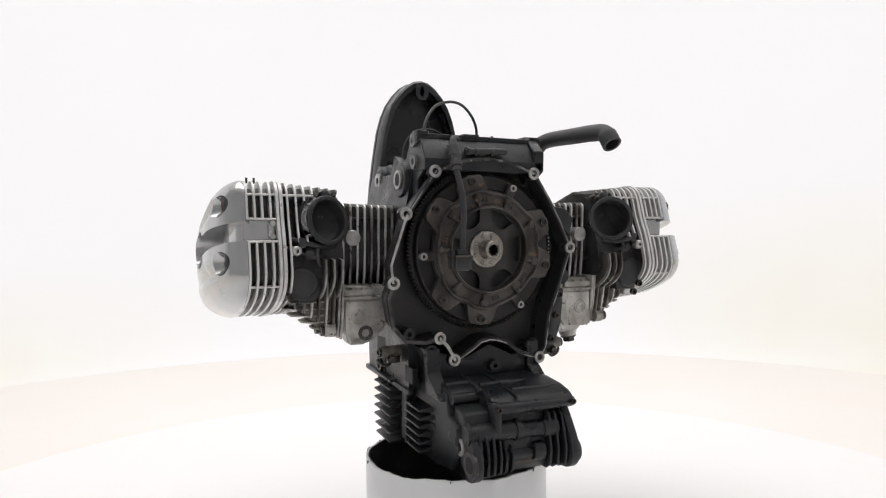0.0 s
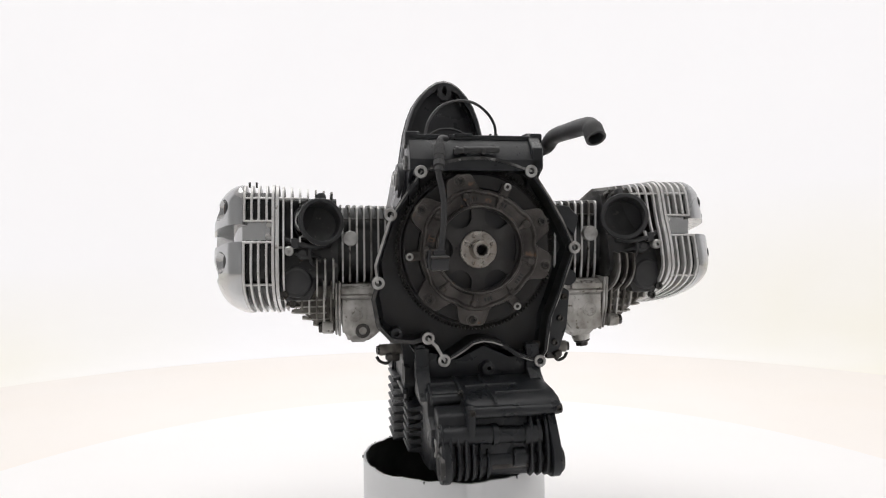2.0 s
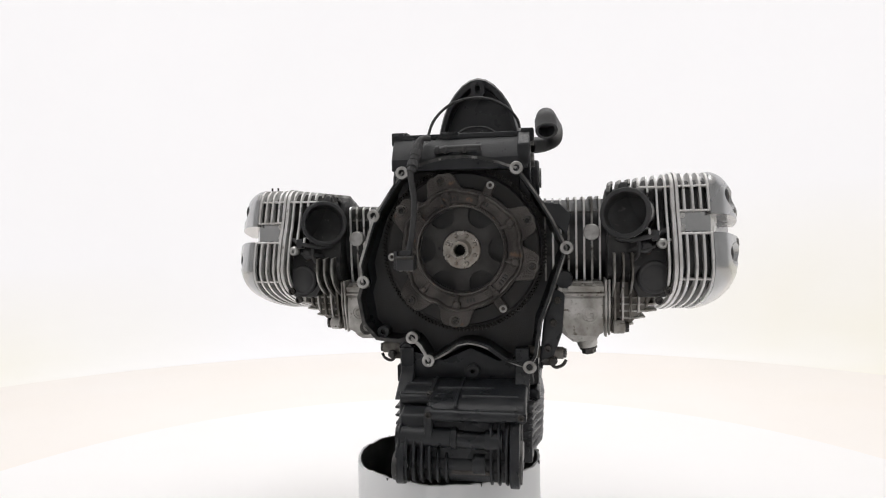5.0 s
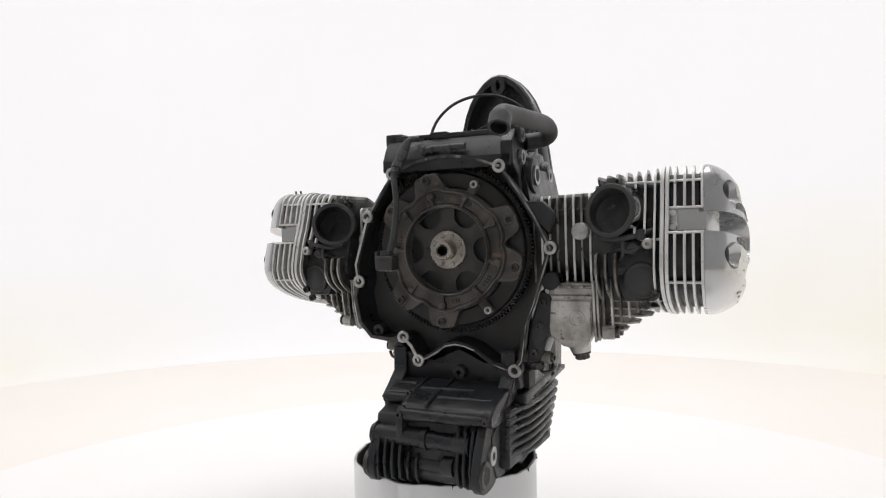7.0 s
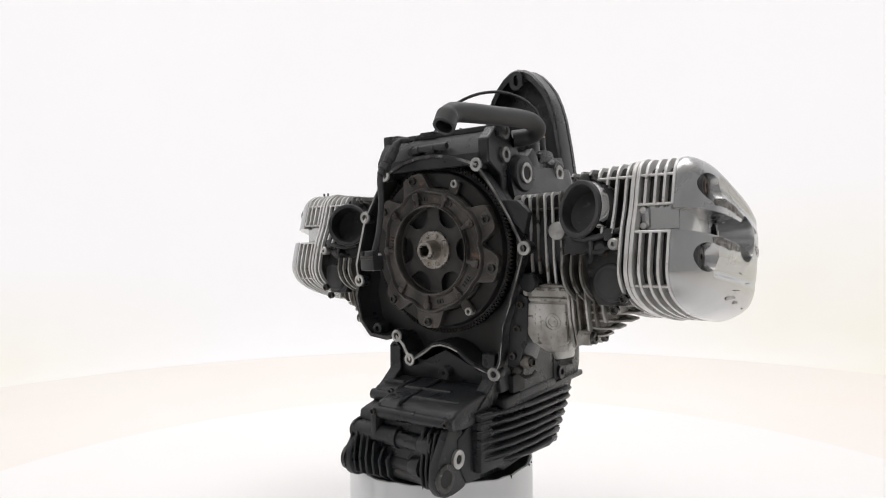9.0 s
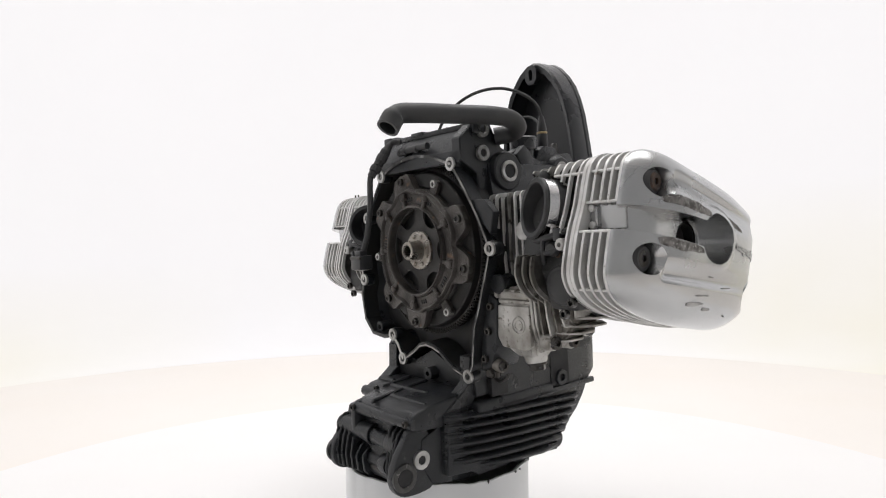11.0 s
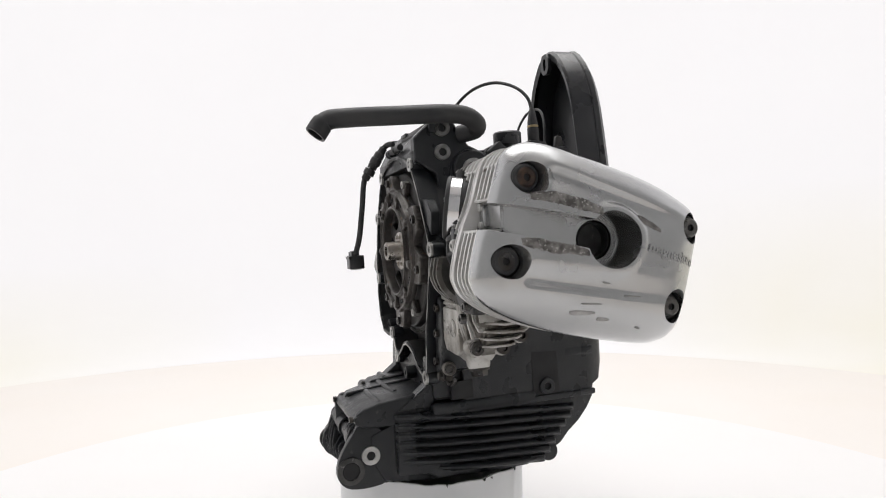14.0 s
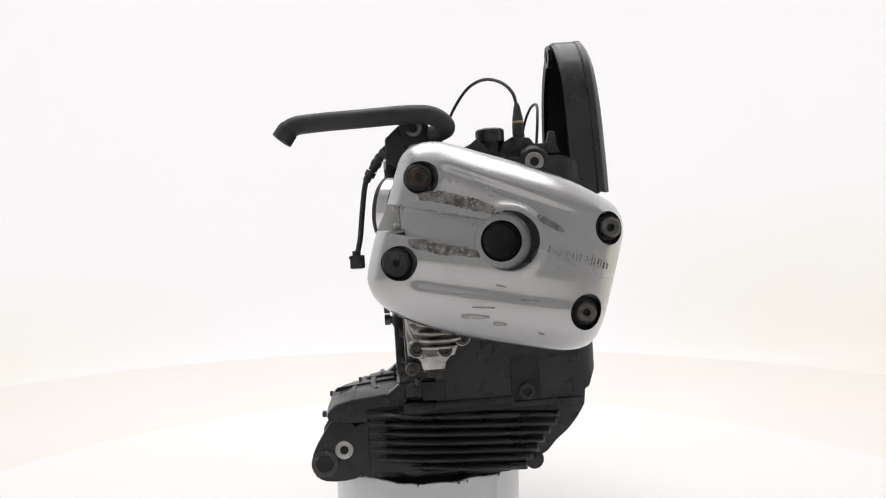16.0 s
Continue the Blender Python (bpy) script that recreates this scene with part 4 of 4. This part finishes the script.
    part("tunnel_flange", prism([(9, -44), (88, -44), (80, -92), (66, -124), (24, -126), (13, -90)], "yz", 196, 199.5, 1, 1), ALUDIRT, tun)
    part("tunnel_flange", prism([(10, -44), (86, -44), (79, -92), (65, -122), (25, -124), (14, -90)], "yz", 201, 204, 1, 1), ALUDIRT, tun)
    bm = loft([slab(203, 270, 24, 76, -46), slab(203, 264, 25, 72, -66), slab(203, 252, 26, 66, -88), slab(203, 228, 28, 60, -111), slab(203, 214, 30, 56, -122)])
    bmesh.ops.bevel(bm, geom=[e for e in bm.edges if e.calc_face_angle(0) > 0.5], offset=3, segments=2, affect="EDGES")
    part("tunnel_wing", bm, SOILED, tun, sharp=50)
    for k in range(5):
        z = -70 - 9.8 * k
        far = 284 - 7 * k - max(0, -88 - z) * 0.9
        part("ledge", prism(rounded([(203, 21 + 1.4 * k), (far, 21 + 1.4 * k), (far, 80 - 3 * k), (203, 80 - 3 * k)], 1), "xy", z - 1.3, z + 1.3, 0.5, 1), ALUDIRT, tun)
    # upright ribs that carry the cylinder's fins on downwards
    for k in range(6):
        x, low = 210 + 10.6 * k, -114 + 7.0 * k
        part("rib", prism([(8, -36), (16, -30), (82, -46), (74, low + 14), (30, low), (19, low + 2), (13, -78)], "yz", x - 1.4, x + 1.4, 0.5), ALUDIRT if k % 2 else SOILED, tun)
    logo = part("round_emblem", ring(9.5, 11, 1.6, (175, 11.8, -93), (0, 1, 0), 32, 0.3), ALUDIRT, tun)
    part("emblem_core", ring(5.6, 6.8, 1.6, (175, 11.8, -93), (0, 1, 0), 28, 0.3), ALUDIRT, logo)
    for x, z0, z1 in ((157, -102, -80), (149, -98, -84)):
        for k in range(3):
            part("cast_mark", box(x - 1.6, x + 1.6, 12, 15, z0 + 6 * k, z0 + 6 * k + 3.4, 0.3, 1), ALUDIRT, tun)
    for y, z in ((22, -111), (54, -113), (73, -100)):
        ear = part("bolt_ear", turned([(0, 0), (10, 0), (9.5, 14), (7.5, 16), (0, 16)], (208 if y < 70 else 216, y, z), (1, 0, 0), 22), ALUDIRT, tun)
        part("tunnel_bolt", turned([(0, 0), (8, 0), (7.6, 5), (4, 5.5), (3.6, 2.5), (0, 2.5)], (223.5 if y < 70 else 231.5, y, z), (1, 0, 0), 20), BOLT, ear, "blackened socket screw")
    if bank < 0:
        part("tunnel_screw", caphead((164, 18, -117), (0, -1, 0), 11, 7), BOLT, tun)
    if bank > 0:
        part("drain_neck", turned([(0, 0), (15, 0), (14, 12), (12, 16), (0, 16)], (172, 43, -128), (0.15, 0, -1), 22), ALUDIRT, tun)
        part("drain_plug", hexbolt((174.5, 43, -143), (0.15, 0, -1), 10, 10), BOLT, tun)
    clip = part("screw_boss", turned([(0, -22), (8.6, -22), (8.6, 26), (7.6, 28), (0, 28)], (112, 22, -148), (1, -0.15, 0), 24), SOILED, tun)
    part("boss_screw", turned([(0, 0), (6.8, 0), (6.4, 4), (3.4, 4.4), (3, 2), (0, 2)], (139, 18, -148), (1, -0.15, 0), 20), BOLT, clip, "blackened socket screw")
    hook = part("hose_clip", pipe([(122, 22, -152), (121, 20, -162), (128, 20, -169), (138, 22, -166), (143, 24, -159)], 2.4, 8, 5), BOLT, tun, "blackened wire clip")
    part("clip_nut", hexbolt((124, 14, -158), (0, -1, 0), 5.5, 7), BOLT, hook)
    part("clip_foot", box(108, 126, 16, 26, -166, -154, 2), BOLT, hook)
    # inlet rubber with its clamp
    ax = Vector((-0.42, -1, 0.17)).normalized()
    c = Vector((222, -3, 47))
    inl = part("inlet_rubber", turned([(27, -30), (28.5, -1), (29.5, 0), (33.6, 0), (34.8, -1), (34.8, -4.2), (33, -4.5), (33, -17), (34.4, -17.5), (34.4, -31), (32, -33), (31, -46), (27, -46)], c, ax, 44, True), RUBBER, engine, "black rubber inlet sleeve")
    part("hose_clamp", turned([(33.2, -4.6), (34.7, -5), (34.7, -16.6), (33.2, -17)], c, ax, 44, True), CHROME, inl, "bright steel hose clamp")
    part("clamp_screw", disc(3.2, 14, c + Vector((-8, 12, -35)), (1, 0, 0), 12), BOLT, inl)
    part("port_throat", disc(27.6, 2, c - ax * 31, ax, 32), HOLE, inl)
    part("port_flange", turned([(0, -74), (36, -74), (34, -50), (31, -43), (0, -43)], c, ax, 32), ALUDIRT, inl)
    knob = part("clamp_knob", turned([(0, 0), (6.5, 0), (7, 3), (7, 12), (5, 16), (0, 17)], (222, 18, 72), (0.05, 0.1, 1), 16), RUBBER, inl)
    # injector seat and round black cap under the inlet
    cap = part("round_cap", turned([(0, 0), (20, 0), (22, -1.5), (23.5, -6), (24, -14), (30, -26), (30, -30)], (260, -5, -40), (0, -1, 0), 40), RUBBER, engine, "black round rubber cover")
    part("cap_dome", turned([(0, 1.8), (13, 1.2), (17, 0), (0, 0)], (260, -5, -40), (0, -1, 0), 32), RUBBER, cap)
    for x, z in ((269, -71), (280, -58)):
        s = part("cap_screw", caphead((x - 4, -4, z), (0, -1, 0), 5.5, 6), BOLT, cap)
    part("injector", turned([(0, 0), (9, 0), (9, 20), (6, 24), (0, 24)], (246, 14, 2), (0.2, -1, -0.1), 16), RUBBER, cap)
    fit = part("union", turned([(0, 0), (7, 0), (7, 10), (5.5, 12), (2.6, 12), (2.6, 6), (0, 6)], (269, -4, 5), (0, -1, 0), 18), BARE, cap, "small bare metal union")
    part("feed_pipe", pipe([(260, -4, 2), (246, -8, -4), (236, -6, -2), (226, 4, -6)], 3.2, 10), RUBBER, cap)
    block = part("injector_block", prism(rounded([(228, 16), (268, 20), (284, 8), (282, -14), (250, -18), (230, -6)], 1), "xz", 4, 34, 2, 2), BLACKIN, cap)
    part("block_screw", caphead((252, 5, -6), (0, -1, 0), 4.5, 5), RUSTBOLT, block)
    part("feed_pipe", pipe([(276, 2, 22), (262, -6, 17), (246, -9, 13), (230, -4, 10), (212, 6, 12)], 3.6, 10), RUBBER, cap)
    part("feed_pipe", pipe([(238, -6, 14), (240, -9, 2), (238, -7, -10), (232, 2, -18)], 2.8, 10), RUBBER, cap)
    part("clip", box(256, 266, -11, -2, 9, 23, 1.5), PLASTIC, cap)
    part("cap_bracket", prism([(228, -14), (240, 8), (272, 6), (282, -40), (276, -68), (240, -68), (226, -40)], "xz", 2, 40, 3, 2), BLACKIN, cap)


XF[:] = [1, 0.0, 0.0, 0.0]
right_cover = valve_cover()
scuffs(right_cover)
lettering(right_cover)
head(1)
XF[:] = [-1, 58.0, -6.0, 3.0]
left_cover = valve_cover()
for px in (316, 326):
    part("pin", disc(1.6, 8, (px, 46, 97), (0, 0, 1), 8, 0.3), BOLT, left_cover)
head(-1)
XF[:] = [1, 0.0, 0.0, 0.0]


# ---- belt guard, hoses and wires ----
def guard():
    arch = [(0, 289), (14, 286), (28, 277), (42, 262), (54, 244), (63, 222), (70, 196), (77, 150), (83, 100), (86, 62)]
    full = [(-x, z) for x, z in arch[:0:-1]] + arch
    def at(y, k=0.0, top=0.0):
        return [(x * (1 - k), y, 62 + (z - 62) * (1 - top)) for x, z in full]
    g = part("belt_guard", loft([at(252, .10, .06), at(250, .03, .015), at(254), at(282), at(283, .012, .006), at(285, -.012, -.004), at(292, -.012, -.006), at(299, .05, .04), at(303, .16, .12), at(303, .34, .3), at(290, .10, .06), at(258, .10, .06)], close=False, caps=False), PLASTIC, engine, "black arched plastic belt guard")
    tab = part("fixing_tab", ring_strip(rounded([(-12, 254), (12, 254), (12, 284), (-12, 284)], 1), rounded([(-4, 260), (4, 260), (4, 278), (-4, 278)], 1), 246, 252), PLASTIC, g)
    part("back_panel", prism([(x * 0.93, 62 + (z - 62) * 0.95) for x, z in full], "xz", 288, 292), PLASTIC, g)
    part("web", box(-76, 76, 258, 290, 60, 66, 2), PLASTIC, g)


def hoses():
    h = part("breather_hose", pipe([(121, -126, 145), (120, -112, 161), (121, -85, 165), (125, -25, 167), (129, 30, 168.5), (131, 60, 166), (129, 76, 157), (114, 80, 151), (96, 66, 148)], lambda s: 13.2 if s < 0.1 else 11.8, 20, 8, 10), RUBBER, engine, "black rubber breather hose, bent at its end")
    c = part("spark_lead", pipe([(-62, 80, 146), (-60, 95, 176), (-51, 105, 200), (-30, 119, 222), (0, 133, 233), (30, 150, 233), (56, 167, 221), (72, 178, 203), (76, 182, 184)], 2.3, 10), RUBBER, engine, "thin black cable")
    b = part("cable_boot", turned([(2.4, 50), (4, 46), (7, 30), (7.4, 22), (8, 20), (8, 4), (6.5, 0), (0, 0)], (76, 182, 138), (0, 0, 1), 18), RUBBER, c, "black rubber boot")
    part("band", ring(6, 7.9, 3.2, (76, 182, 160), (0, 0, 1), 18), YELLOW, c, "ochre band")
    part("inner_lead", pipe([(-50, 210, 120), (-46, 214, 168), (-20, 220, 196), (20, 222, 196), (46, 216, 168), (50, 210, 120)], 2.0, 8), RUBBER, engine, "thin black cable")
    w = part("sensor_wire", pipe([(-44, 12, 158), (-54, 4, 157), (-60, -8, 144), (-62, -20, 122), (-64, -31, 106), (-58, -38, 66), (-61, -44, 24), (-65, -50, 0)], lambda s: 4.2, 12), RUBBER, engine, "black sheathed sensor wire")
    for k, (r, l) in enumerate(((6.5, 9), (8.5, 8), (9.5, 9), (8.0, 7), (9.5, 8), (7.0, 7))):
        u = k / 5.4
        p = Vector((-56 - 7 * u, 0 - 28 * u, 154 - 42 * u))
        part("sleeve", ring(3.4, r * 0.88, l + 1.2, p, (-0.12, -0.5, -0.85), 10, 0.9), RUBBER, w)
    plug = part("wire_plug", box(-80, -56, -62, -40, -24, -4, 1.5), PLASTIC, w, "black plastic plug")
    part("plug_rim", box(-81, -55, -63, -60, -9, -5, 0.6, 1), BOLT, plug)
    part("latch", box(-84, -79, -58, -46, -22, 2, 1), PLASTIC, plug)
    part("plug_neck", box(-76, -60, -58, -46, -5, 3, 1.5), PLASTIC, plug)
    for k in range(3):
        part("pin_slot", box(-77 + 7 * k, -73 + 7 * k, -58, -44, -25, -23.5, 0.3, 1), BARE, plug)


guard()
hoses()


# ---- what turns ----
BASE = Matrix.Translation((0.04921, -0.07000, EYE - 0.0016)) @ pose(0, 0, 0, 0, 0, 2.20) @ pose(0, 0, 0, 2.83)
TUB_AT = Matrix.Translation((0.017, -0.019, 0.0))


def turn(t):
    d = t - 3.3
    return pose(0, 0, 0, 0, 0, -6.8215 * d - 0.00642 * d * d)


def motions():
    times = [0.5 * k for k in range(33)]
    walk(turntable, [(t, turn(t)) for t in times])
    walk(tub, [(t, turn(t) @ TUB_AT) for t in times])
    walk(engine, [(t, turn(t) @ BASE) for t in times])


motions()
